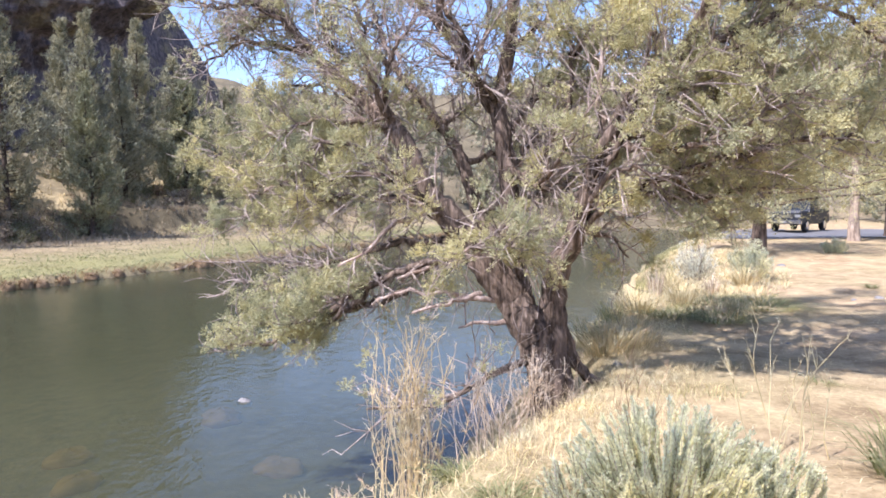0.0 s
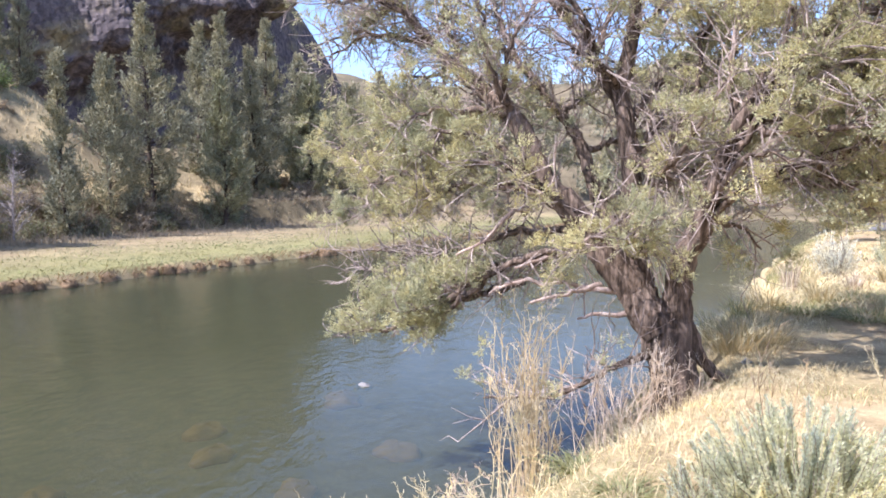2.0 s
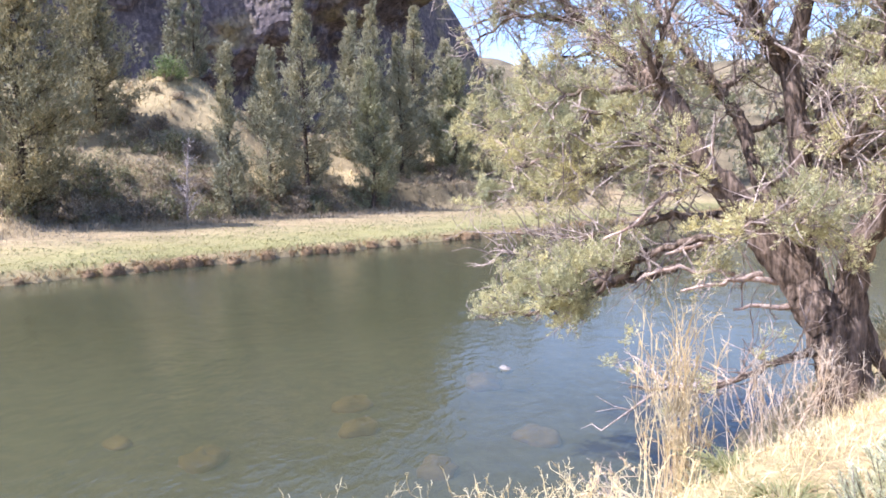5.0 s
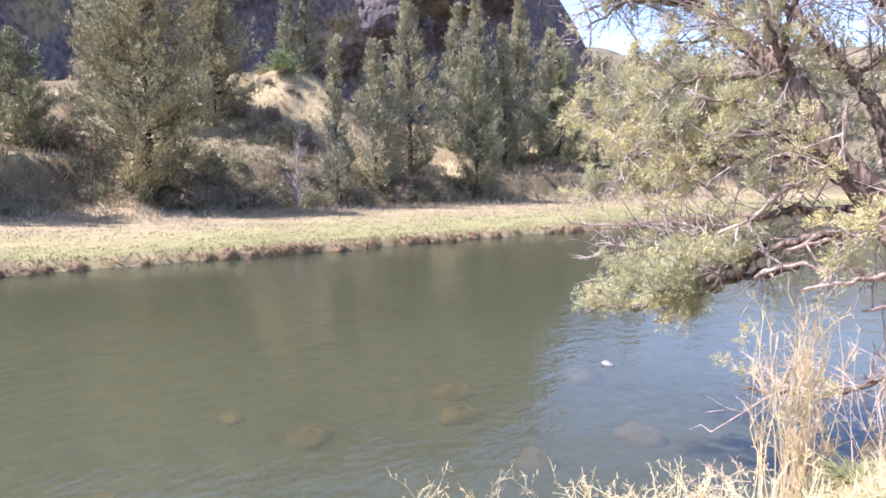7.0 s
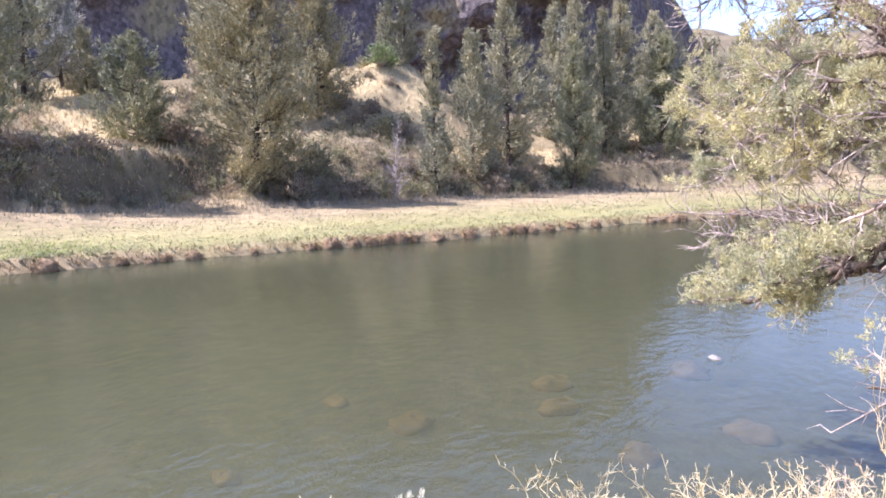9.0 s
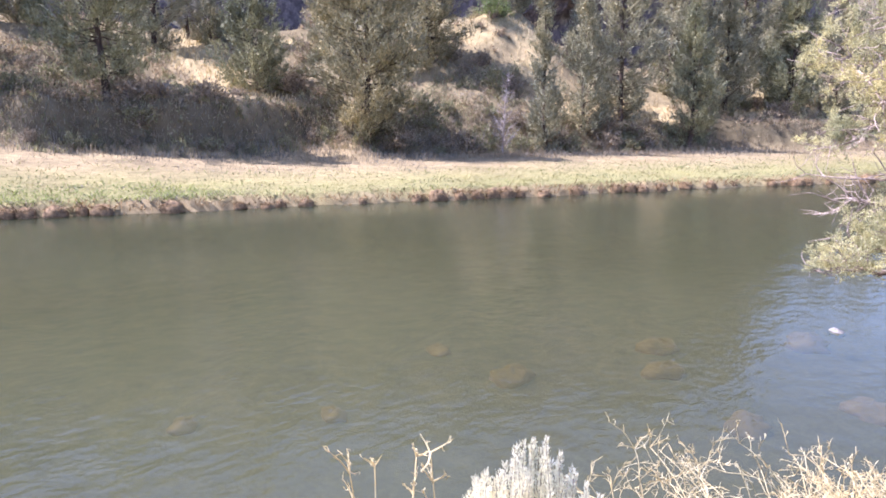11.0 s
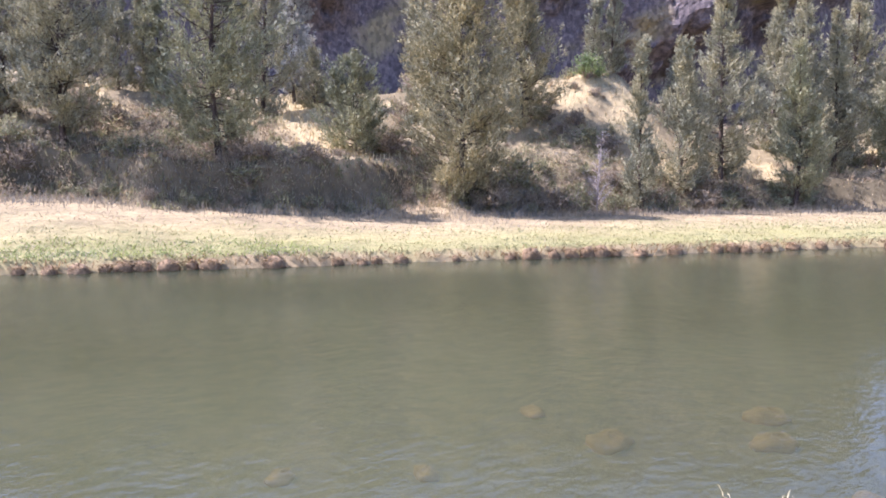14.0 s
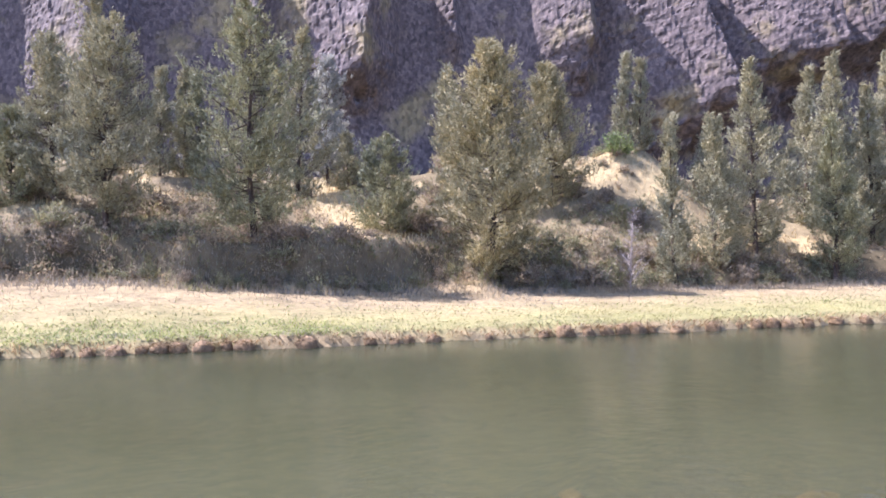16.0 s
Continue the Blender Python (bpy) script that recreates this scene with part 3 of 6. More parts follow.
# ---- trees ----
def conifer(x, y, height, half, seed, leaf=None, low=0.06, shape=0.62, ragged=0.4, rise=0.4, density=1.0, label=""):
    """A far conifer: tapered trunk, limbs, and a crown of upright needle sprays in clumps."""
    global rng
    keep, rng = rng, np.random.default_rng(seed)
    tree = empty("conifer_tree", x, y, float(land(x, y)))
    tr, cr = Bag(), Bag()
    top = np.array([0.012 * height * rng.normal(), 0.03 * height * rng.normal(), height])
    line = smooth_line([(0, 0, -0.5), top * np.array([0.2, 0.2, 0.35]) + rng.normal(size=3) * 0.1, top * 0.7, top], 0.6)
    tube(tr, line, 0.016 * height, 0.01, 7, 0.08)
    count = int(height * (19 if low < 0.02 else 14.5 if low > 0.1 else 14) * density)
    lobes = rng.uniform(0, 2 * np.pi, 5)
    big = 1.0 if density > 0.5 else 1.7
    for k in range(count):
        u = low + (1 - low) * (k + rng.uniform()) / count
        az = rng.uniform(0, 2 * np.pi)
        prof = 1.08 * half * min(1.0, (1.03 - u) / (1.03 - 0.26)) ** shape * ((0.5 + 0.5 * ramp(u, low, 0.42)) if low > 0.1 else (0.66 + 0.34 * ramp(u, low - 0.02, 0.24)))
        prof *= 1 + ragged * (rng.normal() * 0.38 + 0.5 * math.sin(az * 2 + lobes[0] + u * 9) + 0.45 * math.sin(az * 3 + lobes[1] - u * 23))
        prof = max(0.2, prof)
        idx = u * (len(line) - 1)
        i = min(len(line) - 2, int(idx))
        root = line[i] + (line[i + 1] - line[i]) * (idx - i)
        up = prof * (rise + 0.35 * u + rng.normal() * 0.2)
        if shape > 0.7 and 0.2 < u < 0.75 and rng.uniform() < 0.13:
            # a side leader grows up beside the main one
            prof, up = prof * 0.62, prof * rng.uniform(1.3, 2.1)
        tip = root + np.array([math.cos(az) * prof, math.sin(az) * prof, up])
        bow = root + (tip - root) * 0.55 + [0, 0, -0.16 * prof]
        limb = smooth_line([root, bow, tip], 0.35)
        if prof > 0.45:
            tube(tr, limb[:max(3, int(len(limb) * 0.85))], 0.018 + 0.008 * prof, 0.006, 3)
        m = int((5.5 + 9.8 * prof) * (0.8 + 0.4 * rng.uniform()))
        w = rng.uniform(0.12, 1.0, m) ** 0.7
        at = w * (len(limb) - 1)
        j = np.minimum(at.astype(int), len(limb) - 2)
        centre = limb[j] + (limb[j + 1] - limb[j]) * (at - j)[:, None] + rng.normal(size=(m, 3)) * np.array([0.14, 0.14, 0.11]) * (0.5 + 0.35 * prof)
        # each clump is a small upright flame of sprays
        q = 10
        lean = unit(np.array([math.cos(az), math.sin(az), 0.0]) * 0.55 + [0, 0, 0.9] + rng.normal(size=(m, 3)) * 0.3)
        h = rng.uniform(0.0, 1.0, (m, q))
        long = rng.uniform(0.25, 0.6, m)[:, None] * (1.05 - 0.45 * u)
        c = centre[:, None] + lean[:, None] * (h * long)[..., None] + rng.normal(size=(m, q, 3)) * (0.068 * (1.2 - 0.85 * h))[..., None]
        way = lean[:, None] * 0.9 + rng.normal(size=(m, q, 3)) * 0.42
        leaves(cr, c.reshape(-1, 3), way.reshape(-1, 3), rng.uniform(0.11, 0.24, m * q) * big, rng.uniform(0.035, 0.064, m * q) * big)
    tr.put("trunk", FAR_BARK, tree, True)
    tagged(cr.put("crown", leaf or FAR_LEAF, tree), kind="stuff")
    tagged(tree, label or "tall dull green conifer on the dry slope", "tree", "conifers on the far slope")
    rng = keep
    return tree


def bank_point(n, s):
    return IN[0] * n + ALONG[0] * s, IN[1] * n + ALONG[1] * s


# inland, along, height, half width, rise of the limbs, bare foot, taper, needles, seed
PINE, CONE, SPIRE = (0.22, 0.11, 0.72), (0.40, 0.0, 0.76), (0.52, 0.03, 1.12)
FAR_TREES = [
    (39.5, -12.5, 4.6, 1.5, CONE, GREEN_NEEDLE, 24), (36.6, -7.6, 9.7, 2.5, PINE, FAR_LEAF, 1), (38.6, -10.3, 8.3, 1.6, PINE, FAR_LEAF, 22), (43.0, -9.3, 11.8, 1.1, SPIRE, FAR_LEAF, 36),
    (46.0, -6.5, 6.3, 0.8, SPIRE, FAR_LEAF, 19), (46.5, -4.3, 6.3, 0.8, SPIRE, GREEN_NEEDLE, 37), (47.0, -5.3, 6.7, 0.85, SPIRE, FAR_LEAF, 20), (35.6, -0.8, 11.3, 2.9, PINE, GREEN_NEEDLE, 2),
    (44.0, 1.5, 10.1, 1.6, SPIRE, FAR_LEAF, 21), (48.0, 3.7, 8.4, 1.6, PINE, SILVER_LEAF, 23), (45.0, 4.7, 3.3, 0.65, SPIRE, FAR_LEAF, 18),
    (37.8, 6.0, 4.6, 1.6, CONE, GREEN_NEEDLE, 3), (34.6, 10.7, 11.0, 2.5, CONE, OLIVE_LEAF, 4), (44.0, 11.0, 8.0, 1.0, SPIRE, FAR_LEAF, 34),
    (42.0, 17.0, 8.3, 2.0, CONE, OLIVE_LEAF, 5), (46.0, 24.0, 6.8, 0.62, SPIRE, FAR_LEAF, 6), (46.3, 25.6, 6.2, 0.9, SPIRE, FAR_LEAF, 7),
    (33.9, 20.7, 8.8, 0.8, SPIRE, FAR_LEAF, 8), (35.6, 24.2, 8.1, 1.45, SPIRE, FAR_LEAF, 9), (36.4, 27.4, 11.0, 1.95, SPIRE, FAR_LEAF, 10),
    (40.5, 34.3, 10.3, 1.4, SPIRE, FAR_LEAF, 11), (37.5, 33.6, 10.9, 1.5, SPIRE, FAR_LEAF, 12), (34.4, 31.1, 9.0, 1.3, SPIRE, GREEN_NEEDLE, 13),
    (39.5, 40.0, 12.0, 2.1, SPIRE, FAR_LEAF, 14), (37.0, 36.2, 9.6, 1.2, SPIRE, FAR_LEAF, 15), (37.0, 41.9, 8.6, 1.7, CONE, GREEN_NEEDLE, 16),
    (38.0, 42.9, 9.0, 1.3, SPIRE, FAR_LEAF, 30), (38.0, 47.9, 8.6, 1.9, CONE, FAR_LEAF, 17), (44.0, 29.6, 6.0, 1.1, SPIRE, FAR_LEAF, 31),
    (42.0, 46.5, 10.0, 2.1, SPIRE, FAR_LEAF, 28), (39.8, 55.1, 10.0, 2.2, SPIRE, FAR_LEAF, 29), (37.8, 62.4, 9.0, 2.4, SPIRE, FAR_LEAF, 33),
]
for n, t, hgt, half, (rise, low, shape), needles, seed in FAR_TREES:
    x, y = bank_point(n, t)
    words = "tall open conifer with a bare trunk on the far bank" if low > 0.1 else "broad dense olive conifer on the far bank" if half > 2.2 else "narrow dull green conifer on the dry slope"
    words = "pale silvery conifer below the cliff" if needles == SILVER_LEAF else words
    conifer(x, y, hgt, half, seed, needles, low=low, shape=shape, rise=rise, density=1.25 if needles == OLIVE_LEAF else 1.0, label=words)

BOUGHS = {}


def bough(name, *line):
    """A limb of the leaning juniper, root to tip."""
    BOUGHS[name] = line


bough("trunk", (0.97, 6.30, 0.97), (0.93, 6.30, 1.36), (0.87, 6.35, 1.66), (0.72, 6.40, 1.88))
bough("stem_left", (0.85, 6.35, 1.66), (0.62, 6.40, 2.01), (0.34, 6.40, 2.39), (0.06, 6.42, 2.75), (-0.14, 6.45, 2.95), (-0.44, 6.60, 3.55), (-0.90, 7.00, 3.97), (-1.26, 7.20, 4.33), (-1.69, 7.40, 4.83), (-2.08, 7.60, 5.45))
bough("stem_right", (1.01, 6.25, 1.22), (0.98, 6.30, 1.87), (1.00, 6.25, 2.28), (1.11, 6.15, 2.58), (1.20, 6.05, 2.93), (1.36, 5.95, 3.39), (1.60, 5.90, 3.80), (1.92, 5.90, 4.07), (2.25, 5.95, 4.54), (2.57, 6.10, 5.13))
bough("stem_mid", (0.77, 6.40, 1.85), (0.63, 6.55, 2.46), (0.59, 6.60, 3.19), (0.51, 6.70, 3.77), (0.62, 6.80, 4.31), (0.66, 6.90, 5.12), (0.70, 7.00, 5.99))
bough("stem_mid2", (0.53, 6.70, 3.64), (0.27, 6.70, 4.05), (0.03, 6.75, 4.45), (-0.29, 6.80, 4.83), (-0.61, 6.90, 5.38))
bough("stem_back", (0.69, 6.60, 2.14), (0.36, 6.90, 2.76), (0.20, 7.10, 3.26), (-0.02, 7.30, 3.65), (-0.50, 7.60, 4.30), (-0.75, 7.80, 4.93))
bough("limb_right", (1.13, 6.15, 2.58), (1.31, 6.00, 2.81), (1.54, 5.95, 2.97), (1.93, 6.00, 3.11), (2.48, 6.20, 3.17))
bough("limb_right2", (1.36, 5.95, 3.39), (1.73, 6.00, 3.47), (2.19, 6.10, 3.45), (2.70, 6.30, 3.67))
bough("limb_right3", (1.60, 5.90, 3.80), (1.82, 6.20, 4.23), (1.62, 6.40, 4.66), (1.49, 6.50, 5.13))
bough("limb_right4", (1.48, 5.95, 3.58), (2.36, 6.60, 4.06), (3.04, 7.00, 4.24), (3.51, 7.20, 4.77), (3.77, 7.30, 5.24))
bough("limb_mid3", (0.60, 6.60, 3.03), (0.85, 6.50, 3.23), (1.09, 6.40, 3.68), (1.13, 6.40, 4.17), (1.09, 6.50, 4.69))
bough("limb_mid4", (0.55, 6.60, 3.29), (0.78, 6.30, 3.03), (1.02, 6.00, 3.30), (1.21, 5.80, 3.70))
bough("limb_l1", (-0.14, 6.45, 2.95), (-0.72, 6.80, 3.20), (-1.42, 7.40, 3.40), (-2.15, 7.90, 3.31), (-2.62, 8.15, 3.45))
bough("limb_l2", (-0.14, 6.40, 2.88), (-0.76, 6.70, 2.95), (-1.49, 7.10, 2.82), (-2.32, 7.60, 2.66))
bough("limb_l3", (-0.44, 6.60, 3.55), (-0.90, 7.00, 3.64), (-1.52, 7.50, 3.67), (-2.2, 7.95, 3.60))
bough("limb_l4", (0.34, 6.40, 2.39), (-0.22, 6.30, 2.32), (-0.84, 6.40, 2.06), (-1.52, 6.80, 1.76), (-2.10, 7.00, 1.70))
bough("limb_l5", (0.23, 6.40, 2.52), (-0.43, 6.50, 2.51), (-1.23, 6.90, 2.27), (-2.00, 7.30, 2.29))
bough("limb_l6", (0.08, 6.40, 2.72), (-0.31, 6.20, 3.02), (-0.71, 6.20, 3.12), (-1.13, 6.40, 3.03))
bough("limb_c", (0.62, 6.40, 2.32), (0.55, 6.00, 2.50), (0.30, 5.70, 2.52), (0.07, 5.50, 2.49))
bough("limb_c2", (0.62, 6.40, 2.32), (0.70, 6.00, 2.50), (0.81, 5.80, 2.46))
bough("limb_hang", (1.14, 6.10, 2.64), (1.33, 6.30, 2.63), (1.58, 6.50, 2.51), (1.69, 6.50, 2.38))
bough("limb_top", (-0.44, 6.60, 3.55), (-0.70, 6.70, 4.13), (-0.76, 6.80, 4.57), (-0.98, 6.90, 5.01))
bough("limb_low", (0.82, 6.30, 1.51), (0.32, 6.00, 1.37), (-0.02, 5.80, 1.23), (-0.62, 5.70, 1.21))
bough("dead_1", (-0.15, 6.40, 2.87), (-0.43, 6.40, 2.90), (-0.69, 6.40, 2.89))
bough("dead_2", (-0.19, 6.40, 2.82), (-0.47, 6.30, 2.65), (-0.69, 6.20, 2.43), (-0.91, 6.20, 2.33))
bough("dead_3", (0.08, 6.40, 2.34), (-0.17, 6.30, 2.29), (-0.39, 6.20, 2.22))
bough("dead_4", (0.47, 6.40, 2.00), (0.06, 6.30, 2.07), (-0.42, 6.20, 2.09), (-0.62, 6.20, 1.99))
bough("dead_5", (0.34, 6.40, 2.06), (0.03, 6.10, 2.02), (-0.26, 6.00, 1.95))
bough("dead_6", (0.57, 6.40, 1.81), (0.33, 6.30, 1.81), (0.14, 6.20, 1.79))
bough("dead_tip", (-2.21, 7.90, 3.18), (-2.46, 8.00, 3.28), (-2.74, 8.10, 3.41))
bough("limb_t1", (0.67, 6.95, 5.4), (1.3, 6.8, 6.0), (2.0, 6.7, 6.4), (2.7, 6.5, 6.5))
bough("limb_t2", (0.68, 6.95, 5.6), (0.2, 6.6, 6.2), (-0.4, 6.3, 6.7), (-0.9, 6.1, 6.8))
bough("limb_t3", (0.69, 7.0, 5.8), (1.0, 7.4, 6.4), (1.4, 7.8, 6.9), (1.6, 8.3, 7.1))
bough("limb_t4", (2.5, 6.05, 5.0), (3.0, 6.3, 5.5), (3.4, 6.7, 5.9), (3.7, 7.2, 6.1))
bough("limb_t5", (1.95, 5.9, 4.1), (2.2, 5.3, 4.9), (2.5, 5.0, 5.5), (2.8, 4.8, 5.9))
bough("limb_t6", (2.57, 6.1, 5.1), (2.5, 5.9, 5.8), (2.2, 5.7, 6.3), (2.0, 5.5, 6.7))
bough("limb_t7", (-1.7, 7.4, 4.85), (-1.3, 7.3, 5.5), (-0.8, 7.2, 6.0), (-0.5, 7.0, 6.3))
bough("limb_t8", (3.5, 7.2, 4.8), (4.0, 7.0, 5.2), (4.5, 7.1, 5.4))
bough("limb_t9", (3.77, 7.30, 5.24), (4.30, 7.60, 5.05), (4.80, 8.00, 4.95), (5.25, 8.30, 4.80))
bough("limb_ta", (0.70, 7.00, 5.90), (1.10, 7.20, 7.00), (1.60, 7.50, 8.10), (1.90, 7.80, 9.10))
bough("limb_tb", (1.10, 7.20, 7.00), (1.90, 7.00, 7.60), (2.70, 7.00, 7.90), (3.40, 7.20, 7.90))
bough("limb_tc", (1.60, 7.50, 8.10), (2.20, 7.90, 8.50), (2.80, 8.40, 8.60), (3.20, 8.90, 8.50))
bough("limb_td", (1.10, 7.20, 7.00), (0.60, 7.60, 7.60), (0.30, 8.10, 8.00), (0.10, 8.50, 8.20))
bough("limb_te", (2.57, 6.10, 5.13), (3.20, 6.60, 6.00), (3.80, 7.10, 6.70), (4.30, 7.60, 7.00))
bough("limb_tf", (1.60, 7.50, 8.10), (1.30, 7.20, 8.60), (1.20, 6.90, 9.00), (1.00, 6.70, 9.20))
bough("limb_tg", (2.70, 7.00, 7.90), (3.20, 6.60, 8.20), (3.60, 6.30, 8.10))
bough("limb_l7", (-0.32, 6.35, 2.09), (-0.97, 6.60, 1.85), (-1.20, 6.40, 1.80), (-1.50, 6.25, 1.82))
bough("limb_l12", (-0.44, 6.60, 3.55), (-0.85, 6.55, 3.62), (-1.25, 6.60, 3.60), (-1.65, 6.75, 3.45))
bough("limb_l13", (-0.14, 6.45, 2.95), (-0.60, 6.35, 3.30), (-1.00, 6.40, 3.42), (-1.40, 6.50, 3.25))
bough("limb_l14", (-0.72, 6.80, 3.20), (-1.15, 6.90, 3.10), (-1.60, 7.00, 3.05), (-2.00, 7.10, 2.92))
bough("limb_l15", (-0.44, 6.60, 3.55), (-0.55, 6.40, 3.75), (-0.62, 6.30, 3.95), (-0.70, 6.20, 4.10))
bough("limb_r10", (1.36, 5.95, 3.39), (1.62, 5.75, 3.62), (1.85, 5.65, 3.78), (2.15, 5.60, 3.80))
bough("limb_r11", (1.20, 6.05, 2.93), (1.42, 5.85, 3.35), (1.55, 5.75, 3.75), (1.62, 5.70, 4.20))
bough("limb_r12", (1.36, 5.95, 3.39), (1.30, 6.05, 3.80), (1.38, 6.15, 4.20), (1.50, 6.20, 4.55))
bough("limb_r13", (1.60, 5.90, 3.80), (1.95, 5.75, 3.95), (2.30, 5.70, 4.10), (2.60, 5.75, 4.10))
bough("limb_r14", (1.93, 6.00, 3.11), (2.60, 5.90, 3.32), (3.20, 5.90, 3.42), (3.80, 6.00, 3.35))
bough("limb_r15", (2.25, 5.95, 4.54), (2.90, 5.90, 4.50), (3.50, 6.00, 4.30), (4.00, 6.20, 4.00))
bough("limb_r16", (1.92, 5.90, 4.07), (2.50, 5.70, 4.30), (3.10, 5.60, 4.60), (3.60, 5.70, 4.80))
bough("limb_r17", (1.54, 5.95, 2.97), (2.10, 6.20, 2.92), (2.70, 6.40, 3.00), (3.20, 6.60, 3.05))
bough("limb_r18", (1.36, 5.95, 3.39), (1.90, 5.60, 3.30), (2.50, 5.50, 3.60), (3.00, 5.50, 3.90))
bough("limb_r19", (0.59, 6.65, 3.50), (1.00, 7.10, 4.00), (1.50, 7.50, 4.40), (2.20, 8.00, 4.75))
bough("limb_r20", (1.13, 6.40, 4.17), (1.40, 6.70, 4.50), (1.75, 7.00, 4.85), (2.10, 7.20, 5.20))
bough("limb_r21", (1.36, 5.95, 3.39), (1.90, 6.60, 3.80), (2.50, 7.20, 4.10), (3.00, 7.60, 4.20))
bough("limb_r22", (0.66, 6.90, 5.12), (1.00, 6.80, 5.00), (1.35, 6.60, 5.00), (1.70, 6.40, 5.10))
bough("limb_l9", (-0.84, 6.40, 2.06), (-1.12, 6.50, 1.80), (-1.60, 6.60, 1.60), (-2.04, 6.65, 1.52))
bough("limb_l10", (-0.62, 6.35, 2.15), (-0.95, 6.40, 1.85), (-1.20, 6.50, 1.62))
bough("limb_l11", (0.08, 6.40, 2.34), (-0.40, 6.60, 2.22), (-0.95, 6.90, 2.16), (-1.30, 7.10, 2.10))
bough("stem_foot", (1.00, 6.27, 1.95), (1.10, 6.30, 1.62), (1.26, 6.36, 1.36), (1.50, 6.45, 1.18))
bough("limb_l8", (-0.74, 6.40, 2.14), (-1.24, 6.90, 2.02), (-1.82, 7.40, 2.02), (-2.34, 7.80, 2.06))
bough("limb_u1", (-1.26, 7.20, 4.31), (-1.62, 7.30, 4.44), (-2.04, 7.40, 4.51), (-2.46, 7.50, 4.28))
bough("limb_u2", (-0.90, 7.00, 3.94), (-1.13, 7.10, 4.53), (-1.25, 7.20, 4.99))
bough("limb_u3", (-0.50, 7.60, 4.27), (-0.84, 7.50, 4.45), (-1.26, 7.50, 4.10), (-1.69, 7.60, 4.12))
bough("limb_u4", (0.03, 6.75, 4.45), (-0.07, 6.60, 4.77), (-0.32, 6.50, 4.99))
bough("limb_u5", (-0.44, 6.60, 3.55), (-0.53, 6.50, 3.84), (-0.42, 6.40, 4.22), (-0.27, 6.40, 4.47))
bough("limb_u6", (-1.69, 7.40, 4.83), (-1.98, 7.40, 4.90), (-2.35, 7.50, 4.88), (-2.75, 7.60, 4.98))
bough("limb_ua", (-1.26, 7.20, 4.33), (-1.55, 7.05, 4.62), (-1.85, 6.95, 4.80), (-2.10, 6.90, 5.05))
bough("limb_ub", (-1.69, 7.40, 4.83), (-1.95, 7.55, 4.70), (-2.25, 7.70, 4.62), (-2.6, 7.80, 4.50))
bough("limb_u7", (0.27, 6.70, 4.05), (0.20, 6.50, 4.30), (0.05, 6.40, 4.52), (-0.05, 6.30, 4.78))
bough("limb_u8", (-0.29, 6.80, 4.83), (-0.15, 7.00, 4.72), (0.05, 7.10, 4.58), (0.25, 7.20, 4.62))
bough("limb_u9", (0.51, 6.70, 3.77), (0.35, 6.50, 3.95), (0.15, 6.40, 4.05), (-0.08, 6.35, 4.22))
bough("limb_r6", (1.11, 6.15, 2.58), (1.29, 5.90, 3.02), (1.51, 5.70, 3.19), (1.67, 5.60, 3.01))
bough("limb_r7", (1.92, 5.90, 4.07), (2.38, 6.00, 4.00), (2.90, 6.20, 3.85), (3.30, 6.40, 3.53))
bough("limb_r8", (1.93, 6.00, 3.11), (2.28, 6.30, 2.88), (2.65, 6.60, 2.69))
bough("limb_r9", (1.60, 5.90, 3.80), (1.85, 5.80, 3.65), (2.17, 5.80, 3.74), (2.51, 5.90, 4.26))
bough("limb_b1", (0.20, 7.10, 3.26), (0.71, 7.80, 3.45), (1.33, 8.40, 3.63))
bough("limb_b2", (0.36, 6.90, 2.76), (0.88, 7.60, 2.93), (1.47, 8.20, 3.06))
bough("limb_b3", (-0.02, 7.30, 3.65), (0.35, 8.00, 3.97), (0.92, 8.60, 4.21))
bough("limb_b4", (0.59, 6.60, 3.19), (1.03, 7.40, 3.02), (1.62, 8.00, 3.25), (2.09, 8.40, 3.59))
bough("limb_b5", (0.59, 6.60, 3.14), (1.00, 7.20, 3.61), (1.47, 7.60, 4.06), (1.68, 7.80, 4.57))
bough("limb_b6", (0.27, 6.70, 4.05), (0.41, 6.90, 4.49), (0.47, 7.00, 4.83))
bough("limb_b7", (0.62, 6.80, 4.31), (0.95, 6.90, 4.59), (1.23, 7.00, 4.94))


def tufts(crown, roots, ways, off, per=24, size=1.0):
    """Finger-like sprays of small scale leaves pressed round short axes."""
    n = len(roots)
    ways = unit(ways)
    long = rng.uniform(0.05, 0.12, n) * size
    u = rng.uniform(0.0, 1.0, (n, per))
    around = unit(rng.normal(size=(n, per, 3)))
    c = roots[:, None] + ways[:, None] * (long[:, None] * u)[..., None] + around * (0.017 * size * (1.15 - 0.6 * u))[..., None]
    w = ways[:, None] * 0.9 + around * 0.6
    q = n * per
    leaves(crown, c.reshape(q, 3) - off, w.reshape(q, 3), rng.uniform(0.014, 0.030, q) * size, rng.uniform(0.006, 0.0098, q) * size)


